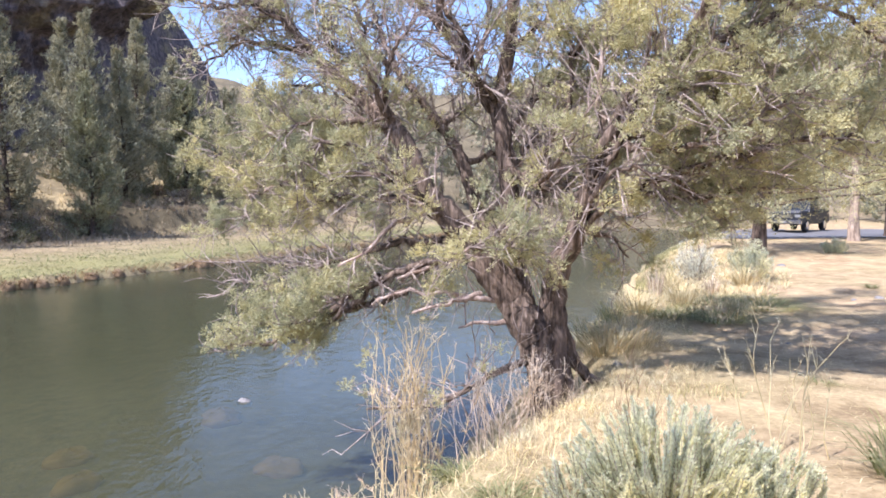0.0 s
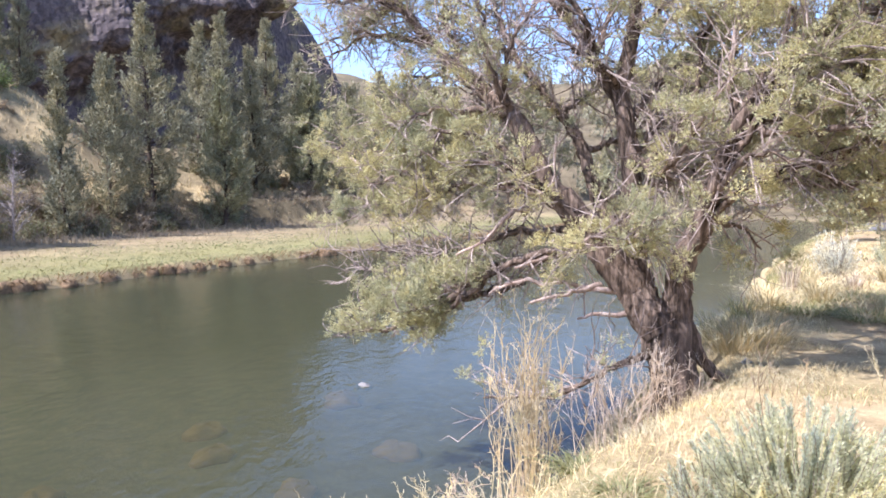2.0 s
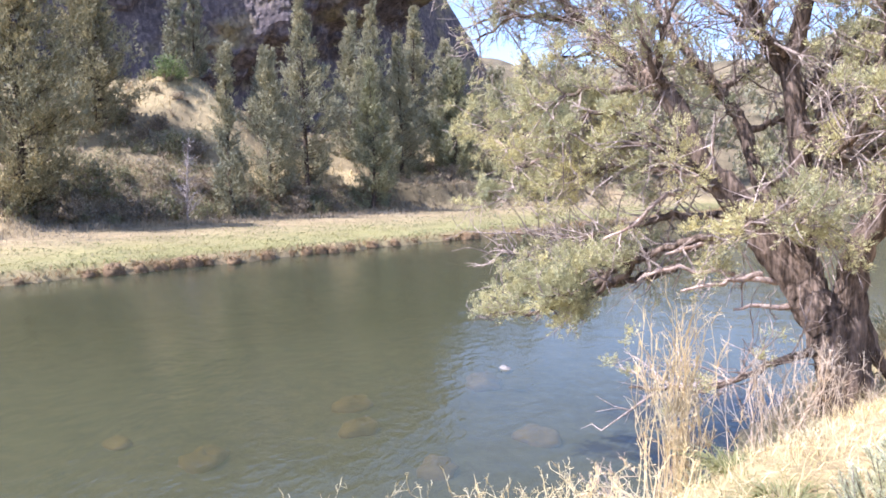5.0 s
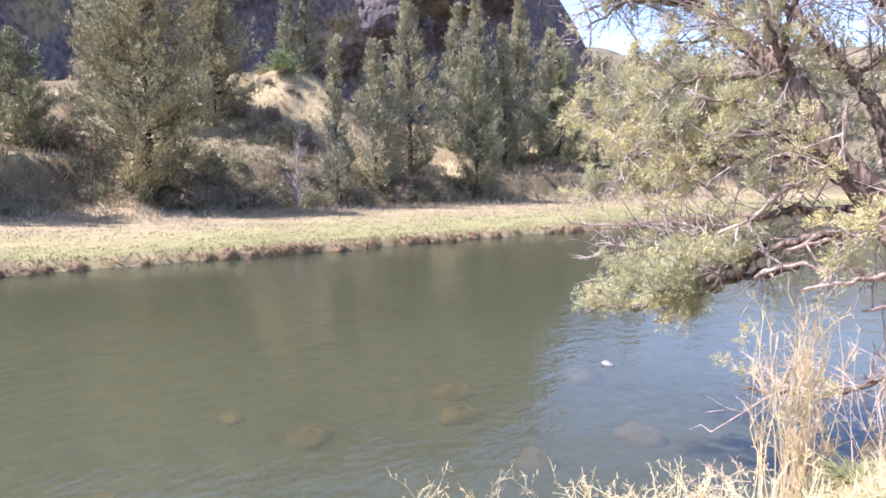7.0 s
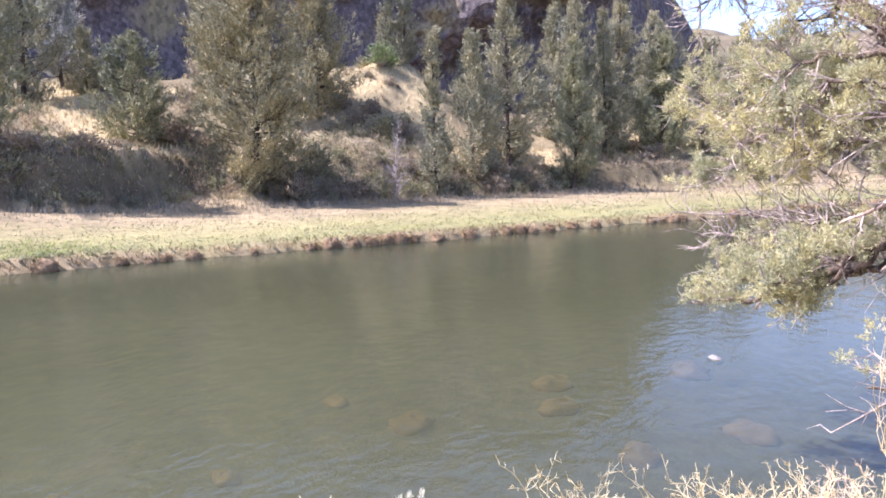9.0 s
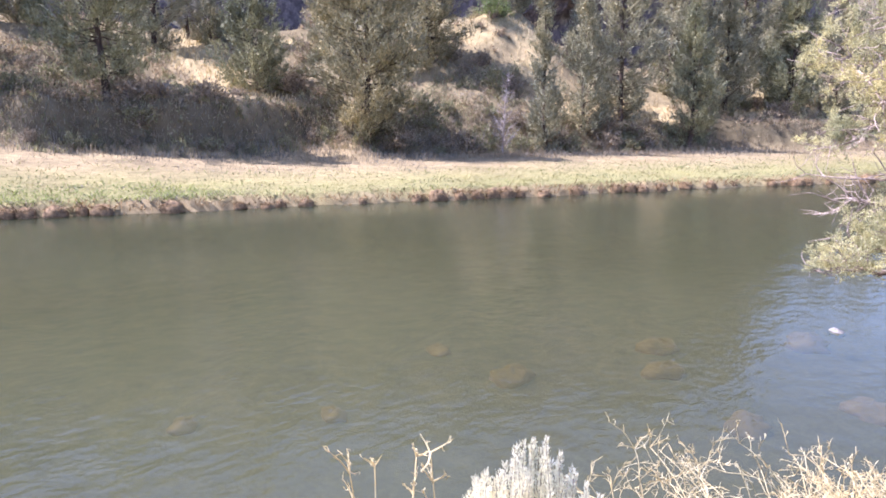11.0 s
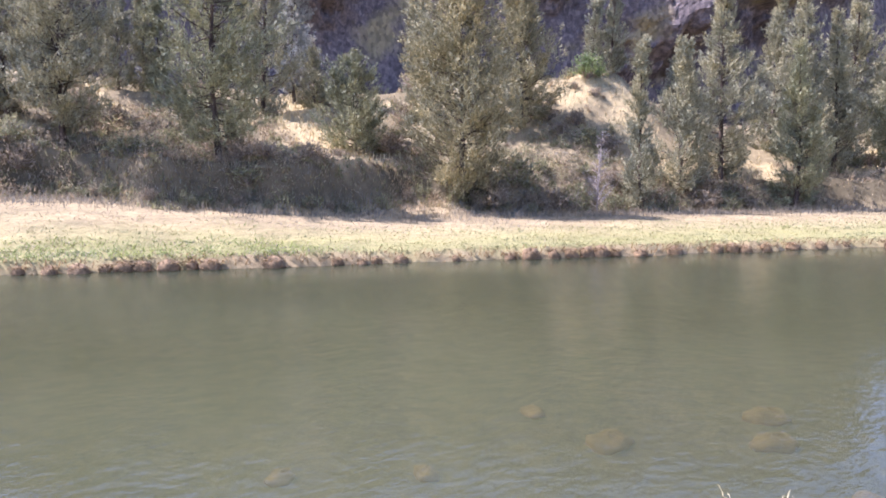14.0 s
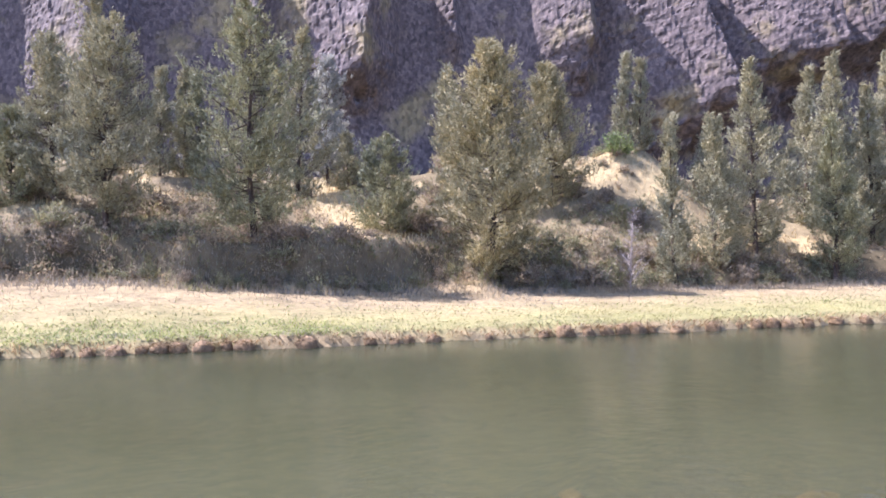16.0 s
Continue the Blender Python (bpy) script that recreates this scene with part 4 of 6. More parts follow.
def juniper():
    tree = empty("juniper_tree", 0.97, 6.3, 0.95)
    off = np.array([0.97, 6.3, 0.95])
    size = {"trunk": (0.178, 0.165), "stem_left": (0.16, 0.025), "stem_right": (0.14, 0.024), "stem_mid": (0.105, 0.035),
            "stem_mid2": (0.06, 0.018), "stem_back": (0.085, 0.02), "stem_foot": (0.07, 0.04)}
    # how leafy each limb is: the low and outer ones bushy, the top nearly bare twigs
    leafy = {"limb_low": 0.3, "limb_l5": 0.22, "limb_l8": 0.2, "limb_l11": 0.2, "limb_l4": 1.2, "limb_l7": 1.1, "limb_l9": 1.3, "limb_l10": 1.2, "limb_l2": 0.9, "limb_l1": 1.15, "limb_l3": 1.1, "limb_l6": 1.1,
             "limb_c": 1.1, "limb_c2": 0.8, "limb_r6": 0.7, "limb_hang": 0.6, "limb_mid4": 0.5, "limb_b4": 0.8, "limb_b5": 1.0, "limb_b7": 0.9, "limb_u3": 0.7, "limb_mid3": 1.0, "stem_right": 1.0,
             "stem_left": 0.6, "stem_mid": 0.6, "stem_mid2": 0.6, "stem_back": 0.5, "stem_foot": 0.0, "limb_top": 0.6, "limb_r10": 0.8, "limb_r11": 0.9, "limb_r12": 0.9}
    crown, twigs = Bag(), Bag()
    for name, pts in BOUGHS.items():
        line = smooth_line(pts, 0.07)
        bag = Bag()
        stem, dead = name in size, name.startswith("dead")
        line[1:-1] += rng.normal(size=line[1:-1].shape) * (0.009 if stem else 0.014)
        if stem:
            r0, r1 = size[name]
            tube(bag, line - off, r0, r1, 28, 0.15, 0.8, 0.02 if name == "trunk" else 0.0)
            bag.put("trunk" if name == "trunk" else "stem", BARK, tree, True)
        else:
            r0, r1 = (0.027, 0.010) if dead else (0.038, 0.008)
            tube(bag, line - off, r0, r1, 8, 0.09)
            tagged(bag.put("dead_branch" if dead else "branch", PALE_WOOD if dead else BARK, tree, True), "bare pinkish grey branch" if dead else "")
        if name in ("trunk", "stem_foot"):
            continue
        length = np.linalg.norm(np.diff(line, axis=0), axis=1).sum()
        high = name.startswith(("limb_u", "limb_t", "limb_b"))
        full = leafy.get(name, 0.82 if high else 1.15)
        low = name in ("limb_l4", "limb_l7", "limb_l9", "limb_l10")
        m = int(length * (7 if dead else 11 if stem else 20 if high else 16))
        for k in range(m):
            u = rng.uniform(0.45 if stem else 0.12, 1.0)
            i = min(len(line) - 2, int(u * (len(line) - 1)))
            root, along = line[i], unit(line[i + 1] - line[i])
            way = unit(along * 0.75 + rng.normal(size=3) * (0.5 if low else 0.75) + np.array([0, 0, 0.45 if low else 0.12]))
            long = rng.uniform(0.22, 0.66) * (1.2 - 0.35 * u) * (0.45 if dead else 0.62 if low else 1)
            sub = smooth_line([root, root + way * long * 0.5 + rng.normal(size=3) * 0.035, root + way * long + rng.normal(size=3) * 0.04], 0.11)
            tube(twigs, sub - off, 0.009, 0.004, 4)
            for j in range(2 if dead else 6 if high else 4):
                p = sub[rng.integers(1, len(sub))]
                w2 = unit(way + rng.normal(size=3) * 0.7)
                tube(twigs, np.array([p, p + w2 * long * 0.24 + rng.normal(size=3) * 0.02, p + w2 * long * 0.52]) - off, 0.0046, 0.0019, 3)
            if dead or rng.uniform() > full:
                continue
            if u < (0.6 if stem else 0.36) and rng.uniform() < 0.8:
                continue
            for j in range(int(rng.integers(1, 3)) if high or full < 0.5 else int(rng.integers(2, 5))):
                # a lumpy head of upright finger-like sprays
                c = rng.integers(5, 9) if high and not name.startswith("limb_t") else rng.integers(9, 15)
                heart = sub[0] + (sub[-1] - sub[0]) * rng.uniform(0.45, 1.08) + rng.normal(size=3) * 0.06
                # a gap in the crown lets the sun down to the foot of the tree
                fall = (heart[2] - 1.33) * 0.75
                if heart[2] > 4.0 and ((heart[0] + 0.745 * fall - 1.75) / 0.8) ** 2 + ((heart[1] + 0.667 * fall - 7.25) / 1.0) ** 2 < 1 and rng.uniform() < 0.85:
                    continue
                out = unit(rng.normal(size=(c, 3)) * 0.8 + np.array([0, 0, 0.75]) + way * 0.45)
                tufts(crown, heart + out * rng.uniform(0.01, 0.05, c)[:, None], out, off, *((7, 1.8) if name.startswith("limb_t") else (18, 1.0)))
    tagged(twigs.put("twig", TWIG, tree), kind="stuff")
    tagged(crown.put("crown", JUNIPER_LEAF, tree), kind="stuff")
    tagged(tree, "gnarled many-stemmed juniper leaning over the river from the bank", "tree")


juniper()


def broad_juniper(x, y, height, half, trunk, clear, seed, label, droop=0.0, bark=None):
    """A juniper further along the near bank: bare trunk, spreading limbs, rounded uneven crown."""
    global rng
    keep, rng = rng, np.random.default_rng(seed)
    tree = empty("juniper_tree", x, y, float(land(x, y)))
    tr, cr = Bag(), Bag()
    line = smooth_line([(0, 0, -0.3), (0.03, 0.02, clear), (0.1 * rng.normal(), 0.1 * rng.normal(), height * 0.55), (0.3 * rng.normal(), 0.2, height * 0.93)], 0.4)
    tube(tr, line, trunk, 0.03, 10, 0.1, 0.8, trunk * 0.4)
    limbs = Bag()
    for k in range(46):
        u = rng.uniform(clear / height, 0.95)
        root = line[min(len(line) - 1, int(u * len(line)))]
        az = rng.uniform(0, 2 * np.pi)
        reach = half * (0.45 + 0.55 * math.sin(math.pi * min(1, (u * 0.85 + 0.2)))) * rng.uniform(0.6, 1.1)
        tip = root + np.array([math.cos(az) * reach, math.sin(az) * reach, reach * (rng.uniform(-0.1, 0.45) - (droop if math.cos(az) < 0.1 else 0))])
        lim = smooth_line([root, (root + tip) / 2 + rng.normal(size=3) * 0.15, tip], 0.3)
        tube(limbs, lim, 0.05, 0.012, 5)
        for j in range(int(9 * reach) + 5):
            w = rng.uniform(0.25, 1.0)
            c0 = root + (tip - root) * w + rng.normal(size=3) * 0.22
            q = 6
            c = c0 + rng.normal(size=(q, 3)) * np.array([0.2, 0.2, 0.15])
            tufts(cr, c, unit(tip - root) * 0.4 + rng.normal(size=(q, 3)) * 0.5 + [0, 0, 0.4], 0, 8, 3.2)
    tr.put("trunk", bark or BARK, tree, True)
    tagged(limbs.put("limb", BARK, tree, True), kind="stuff")
    tagged(cr.put("crown", JUNIPER_LEAF, tree), kind="stuff")
    tagged(tree, label, "tree", "junipers on the near bank")
    rng = keep


broad_juniper(9.4, 21.3, 7.5, 3.6, 0.22, 1.75, 101, "broad dense juniper with a dark trunk beside sagebrush", 0.3)
broad_juniper(15.6, 27.2, 8.5, 3.6, 0.2, 2.0, 102, "juniper with a pale bare trunk by the gravel road", bark=PALE_BARK)
broad_juniper(17.4, 27.0, 8.0, 3.0, 0.14, 2.8, 103, "slender dark juniper by the gravel road")
broad_juniper(13.7, 31.1, 8.0, 3.4, 0.14, 1.9, 105, "leafy juniper between the bank and the gravel road")
broad_juniper(21.5, 34.5, 8.0, 3.4, 0.18, 3.0, 104, "juniper standing behind the gravel road")


# ---- things on the far bank ----
def lump(radius, seed, flat=0.7, rough=0.25, rings=7, sides=12):
    """An uneven rounded lump, standing on z = 0."""
    g = np.random.default_rng(seed)
    th = np.linspace(0.02, 0.62 * np.pi, rings)
    ph = np.linspace(0, 2 * np.pi, sides, endpoint=False)
    t, p = np.meshgrid(th, ph, indexing="ij")
    k = g.uniform(0, 6, 6)
    rad = radius * (1 + rough * (0.5 * np.sin(2 * p + k[0]) + 0.35 * np.sin(3 * p + k[1] + 3 * t) + 0.3 * np.sin(5 * p + k[2] - 4 * t)) + 0.05 * g.normal(size=t.shape))
    v = np.stack([rad * np.sin(t) * np.cos(p), rad * np.sin(t) * np.sin(p), flat * rad * np.cos(t)], -1)
    i, j = np.meshgrid(np.arange(rings - 1), np.arange(sides), indexing="ij")
    n = (j + 1) % sides
    q = np.stack([i * sides + j, (i + 1) * sides + j, (i + 1) * sides + n, i * sides + n], -1).reshape(-1, 4)
    return v.reshape(-1, 3), q


def sod_clods():
    kinds = []
    for k in range(7):
        clod = empty("sod_clump", 0, 0, 0)
        v, q = lump(0.31 + 0.05 * (k % 3), 40 + k, 0.95 + 0.12 * (k % 2), 0.22, 9, 14)
        put_mesh("sod", v, q, CLOD, clod, True)
        b = Bag()
        c = 150
        a, r = rng.uniform(0, 2 * np.pi, c), 0.36 * np.sqrt(rng.uniform(0, 1, c))
        base = np.stack([r * np.cos(a), r * np.sin(a), 0.33 - 0.9 * r ** 2], 1)
        grass(b, base, rng.uniform(0.05, 0.15, c), rng.uniform(0.016, 0.03, c), rng.uniform(1.0, 2.6, c), a + rng.normal(size=c) * 0.6)
        tagged(b.put("dry_tuft", BANK_STRAW, clod), kind="stuff")
        tagged(clod, "brown sod clump topped with straw at the water's edge", "sod clump", "sod clumps along the far bank")
        kinds.append(clod)
    t, k = -24.0, 0
    while t < 62:
        t += rng.uniform(0.44, 0.8)
        if wave(t, 0, 2.6, 45) < -0.05 or t < -6.5:
            t += rng.uniform(0.5, 1.6)
        n = FAR_EDGE + 0.06 + rng.normal() * 0.06 - 0.22 * wave(t, 2, 1.6, 3) - 0.25 * wave(t, 5, 6.0, 4)
        x, y = bank_point(n, t)
        z = rng.uniform(-0.02, 0.07)
        if k < len(kinds):
            kinds[k].matrix_world = pose(x, y, z, 0, 0, rng.uniform(0, 360))
        else:
            m = copy_thing(kinds[k % len(kinds)], pose(x, y, z, 0, 0, rng.uniform(0, 360)))
            f = 0.5 + 0.32 * rng.uniform()
            m.scale = (f * rng.uniform(0.9, 1.3), f, f * rng.uniform(0.75, 1.05))
        k += 1


def far_grass():
    # green and straw blades on the low flat
    c = 88000
    t = rng.uniform(-26, 62, c)
    n = FAR_EDGE + 0.22 + 13.1 * rng.uniform(0, 1, c) ** 1.25
    n -= 0.22 * wave(t, t * 0 + 2, 1.6, 3) + 0.25 * wave(t, t * 0 + 5, 6.0, 4)
    x, y = bank_point(n, t)
    base = np.stack([x, y, land(x, y) - 0.02], 1)
    clump = np.clip(0.5 + 0.5 * wave(x, y, 0.8, 51) + 0.5 * wave(x, y, 0.35, 54), 0, 1.6)
    fresh = wave(x, y, 3.0, 52) * 0.4 + (n - FAR_EDGE - 7.0) * -0.2 + rng.normal(size=c) * 0.3 + 0.8 * ramp(-t, -2, 8) * ramp(-n, -27, -23) > 0
    lush = fresh & (1.1 * ramp(-t, -6, 1) * ramp(-n, -FAR_EDGE - 4.6, -FAR_EDGE - 2.0) + 0.3 * wave(x, y, 1.5, 53) + rng.normal(size=c) * 0.25 > 0.55)
    fresh = fresh & ~lush
    for pick, mat, name, label in ((lush, LUSH_GRASS, "lush_grass", "fresh deep green grass beside the far water"), (fresh, FAR_GREEN, "green_grass", "short green grass along the far waterline"),
                                   (~fresh, FAR_STRAW, "dry_grass", "pale dry grass on the far river flat")):
        b = Bag()
        k = pick.sum()
        grass(b, base[pick], (0.042 + 0.055 * clump[pick]) * rng.uniform(0.6, 1.5, k) * (1.9 if mat == LUSH_GRASS else 1.0), rng.uniform(0.018, 0.036, k), rng.uniform(1.2, 2.6, k))
        tagged(b.put(name, mat), label, "grass", kind="stuff")
    # straw hanging over the water's edge
    c = 4200
    t = rng.uniform(-24, 60, c)
    n = FAR_EDGE + 0.06 + rng.normal(size=c) * 0.1 - 0.22 * wave(t, t * 0 + 2, 1.6, 3) - 0.25 * wave(t, t * 0 + 5, 6.0, 4)
    x, y = bank_point(n, t)
    b = Bag()
    grass(b, np.stack([x, y, land(x, y) + 0.02], 1), rng.uniform(0.1, 0.3, c), rng.uniform(0.016, 0.03, c), rng.uniform(1.0, 2.4, c), math.atan2(-IN[1], -IN[0]) + rng.normal(size=c) * 0.7)
    tagged(b.put("overhanging_grass", BANK_STRAW), "bleached straw hanging over the far waterline", "grass", kind="stuff")
    # standing seed stalks along the back of the flat
    c = 5200
    t, n = rng.uniform(-24, 58, c), 33.6 - 3.4 * rng.uniform(0, 1, c) ** 1.6
    x, y = bank_point(n, t)
    b = Bag()
    grass(b, np.stack([x, y, land(x, y) - 0.03], 1), rng.uniform(0.25, 0.62, c), rng.uniform(0.014, 0.026, c), rng.uniform(0.05, 0.6, c))
    tagged(b.put("seed_stalks", FAR_STRAW), "thin standing dry stalks along the cut bank", "grass", kind="stuff")
    # taller dry grass at the foot of the cut bank and on the slope
    c = 48000
    t = rng.uniform(-24, 56, c)
    n = np.where(rng.uniform(size=c) < 0.33, rng.uniform(31.5, 34.5, c), rng.uniform(36.0, 52.0, c))
    x, y = bank_point(n, t)
    keep = (sunny(x, y) + 0.25 * wave(x, y, 1.1, 62) > 0.4) | (n < 34.6) | (rng.uniform(size=c) < 0.12)
    x, y, n = x[keep], y[keep], n[keep]
    t3, n3 = rng.uniform(-24, 56, 8000), rng.uniform(33.2, 37.0, 8000)
    ex, ey = bank_point(n3, t3)
    b = Bag()
    grass(b, np.stack([ex, ey, land(ex, ey) - 0.03], 1), rng.uniform(0.1, 0.34, 8000), rng.uniform(0.025, 0.05, 8000), rng.uniform(0.3, 1.6, 8000))
    tagged(b.put("dead_grass", SHRUB_LEAF), "brown dead grass on the shaded cut bank", "grass", kind="stuff")
    c = 9000
    t4 = rng.uniform(-24, 34, c)
    n4 = cut_line(t4) + rng.uniform(-0.9, 1.3, c)
    thick = wave(t4, n4, 1.1, 63) + 0.6 * wave(t4, n4, 0.4, 64) + rng.normal(size=c) * 0.25 > -0.05
    ex, ey = bank_point(n4[thick], t4[thick])
    k = thick.sum()
    b = Bag()
    grass(b, np.stack([ex, ey, land(ex, ey) - 0.03], 1), rng.uniform(0.12, 0.42, k), rng.uniform(0.025, 0.05, k), rng.uniform(0.3, 1.6, k), math.atan2(-IN[1], -IN[0]) + rng.normal(size=k) * 0.9)
    tagged(b.put("bank_grass", SHRUB_GREEN), "rough grey green grass on the shaded cut bank", "grass", kind="stuff")
    toe = n < 34.6
    for pick, mat, tall, label in ((toe, FAR_STRAW, 0.55, "pale dry grass at the foot of the far bank"), (~toe, GOLD_STRAW, 1.0, "tall golden dry grass on the far slope")):
        b = Bag()
        k = pick.sum()
        grass(b, np.stack([x, y, land(x, y) - 0.03], 1)[pick], rng.uniform(0.18, 0.5, k) * tall, rng.uniform(0.025, 0.05, k), rng.uniform(0.2, 1.2, k))
        tagged(b.put("dry_grass", mat), label, "grass", kind="stuff")


def shrub(name, radius, height, count, leaf, seed, label, group, size=0.1):
    """A rounded open bush: branching twigs and many small leaves."""
    global rng
    hold, rng = rng, np.random.default_rng(seed)
    bush = empty(name, 0, 0, 0)
    w, l = Bag(), Bag()
    for k in range(count):
        a, e = rng.uniform(0, 2 * np.pi), rng.uniform(0.25, 1.45)
        reach = rng.uniform(0.6, 1.05)
        tip = np.array([math.cos(a) * math.cos(e) * radius, math.sin(a) * math.cos(e) * radius, math.sin(e) * height]) * reach
        midp = tip * 0.5 + rng.normal(size=3) * 0.08 * radius
        tube(w, np.array([[0, 0, -0.08], midp, tip]), 0.02 * radius + 0.004, 0.004, 3)
        q = 18
        c = midp + (tip - midp) * rng.uniform(0, 1.1, q)[:, None] + rng.normal(size=(q, 3)) * 0.11 * radius
        leaves(l, c, unit(tip) * 0.8 + rng.normal(size=(q, 3)) * 0.7, rng.uniform(0.7, 1.7, q) * size, rng.uniform(0.3, 0.6, q) * size)
    tagged(w.put("twig", TWIG, bush), kind="stuff")
    tagged(l.put("foliage", leaf, bush), kind="stuff")
    tagged(bush, label, "bush", group)
    rng = hold
    return bush


def far_shrubs():
    kinds = [shrub("shrub", 0.75, 0.8, 34, SHRUB_LEAF, 200 + k, "low dull grey brown shrub on the far bank slope", "shrubs on the far slope", size=0.11) for k in range(4)]
    kinds += [shrub("shrub", 0.7, 0.9, 34, SHRUB_GREEN, 210 + k, "dull green low shrub on the far bank slope", "shrubs on the far slope", size=0.11) for k in range(2)]
    for k in range(150):
        t = rng.uniform(-22, 60)
        u = rng.uniform()
        n = rng.uniform(33.6, 37.0) if u < 0.5 else rng.uniform(37, 52)
        if (t > 34 or abs(t - 7.6) < 2.4) and n < 37:
            n += 4
        x, y = bank_point(n, t)
        if sunny(x, y) > 0.3:
            n = rng.uniform(33.8, 35.6)
            x, y = bank_point(n, t)
        m = pose(x, y, float(land(x, y)) - 0.05, 0, 0, rng.uniform(0, 360))
        ob = kinds[k] if k < 6 else copy_thing(kinds[int(rng.integers(0, 6))], m)
        if k < 6:
            ob.matrix_world = m
        f = rng.uniform(0.6, 1.7)
        ob.scale = (f, f, f * rng.uniform(0.7, 1.15))
    # small bushes along the foot of the cut
    for k in range(34):
        t = -23 + 1.28 * k + rng.uniform(-0.5, 0.5)
        n = float(cut_line(t)) + rng.uniform(-0.5, 0.2)
        x, y = bank_point(n, t)
        ob = copy_thing(kinds[4 + k % 2 if k % 3 else k % 4], pose(x, y, float(land(x, y)) - 0.05, 0, 0, rng.uniform(0, 360)))
        f = rng.uniform(0.4, 0.85)
        ob.scale = (f, f, f * rng.uniform(0.9, 1.4))
    # the larger bushes round the dead tree and below the knoll
    for n, t, f, kind in ((34.4, 16.9, 1.7, 4), (34.3, 19.3, 1.4, 5), (39.2, 20.2, 1.5, 5), (42.0, 18.6, 1.3, 0), (41.4, 20.4, 1.2, 1), (40.6, 18.9, 1.1, 2), (34.0, 22.2, 1.3, 4), (34.3, 25.2, 1.5, 3), (35.0, 27.6, 1.3, 1), (43.7, 19.6, 0.8, 2), (44.0, 21.6, 0.6, 0), (43.0, 22.6, 0.7, 3), (39.0, 8.4, 1.2, 3), (37.6, 9.2, 1.0, 1)):
        x, y = bank_point(n, t)
        ob = copy_thing(kinds[kind], pose(x, y, float(land(x, y)) - 0.05, 0, 0, n * 77))
        ob.scale = (f, f, f * 1.05)


def dead_tree(x, y, height, seed):
    global rng
    hold, rng = rng, np.random.default_rng(seed)
    tree = empty("dead_tree", x, y, float(land(x, y)))
    tr = Bag()
    line = smooth_line([(0, 0, -0.3), (0.05, 0, height * 0.4), (0.12, 0.05, height * 0.75), (0.2, 0.1, height)], 0.25)
    tube(tr, line, 0.06, 0.014, 7, 0.08)
    tr.put("trunk", DEAD_WOOD, tree, True)
    b = Bag()
    for k in range(110):
        u = rng.uniform(0.12, 0.97)
        root = line[int(u * (len(line) - 1))]
        a = rng.uniform(0, 2 * np.pi)
        ln = rng.uniform(0.5, 1.25) * (1.15 - u)
        way = np.array([math.cos(a), math.sin(a), rng.uniform(0.4, 1.2)])
        tip = root + way * ln
        tube(b, np.array([root, root + way * ln * 0.5 + rng.normal(size=3) * 0.04, tip]), 0.014, 0.005, 4)
        for j in range(3):
            p = root + way * ln * rng.uniform(0.4, 0.9)
            tube(b, np.array([p, p + (way + rng.normal(size=3) * 0.7) * ln * 0.3]), 0.007, 0.004, 3)
    tagged(b.put("twig", DEAD_WOOD, tree), kind="stuff")
    tagged(tree, "small leafless silvery dead tree at the slope's foot", "tree")
    rng = hold


sod_clods()
far_grass()
far_shrubs()
dead_tree(*bank_point(33.9, 18.0), 4.2, 301)
bush = shrub("green_bush", 1.0, 1.5, 90, GREEN_LEAF, 310, "fresh bright green bush on the sunny slope", "", size=0.12)
bx, by = bank_point(44.6, 22.8)
bush.matrix_world = pose(bx, by, float(land(bx, by)) - 0.15)
bush.scale = (1.35, 1.35, 1.1)


def river_stones():
    under = "drowned_stone"
    for x, y, r, z, name, label, mat in (
            (-3.30, 10.45, 0.31, 0.0, under, "broad flat brown stone just under the water", WET_STONE),
            (-2.88, 10.20, 0.10, -0.03, "river_stone", "small grey stone breaking the water's surface", STONE),
            (-5.40, 6.47, 0.27, 0, under, "orange brown stone under the water", WET_STONE),
            (-4.71, 8.80, 0.26, 0, under, "brown stone under the water", WET_STONE),
            (-4.20, 7.98, 0.25, 0, under, "brown stone under the water", WET_STONE),
            (-6.72, 6.53, 0.17, 0, under, "small brown stone under the water", WET_STONE),
            (-6.86, 2.97, 0.16, 0, under, "brown stone under the water", WET_STONE),
            (-6.00, 4.23, 0.14, 0, under, "brown stone under the water", WET_STONE),
            (-2.80, 7.16, 0.24, 0, under, "pale brown stone under the water", WET_STONE),
            (-1.97, 8.48, 0.27, 0, under, "pale brown stone under the water", WET_STONE)):
        v, q = lump(r, int(r * 1000) + int(abs(x) * 10), 0.95 if r > 0.34 else 0.62 if r < 0.15 else 0.5, 0.12 if r > 0.34 else 0.3, 9, 16)
        ob = put_mesh(name, v, q, mat, smooth=True)
        ob.matrix_world = pose(x, y, z if name == "river_stone" else float(land(x, y)) + 0.02, 0, 0, x * 50)
        tagged(ob, label, "stone", "stones in the river")


river_stones()


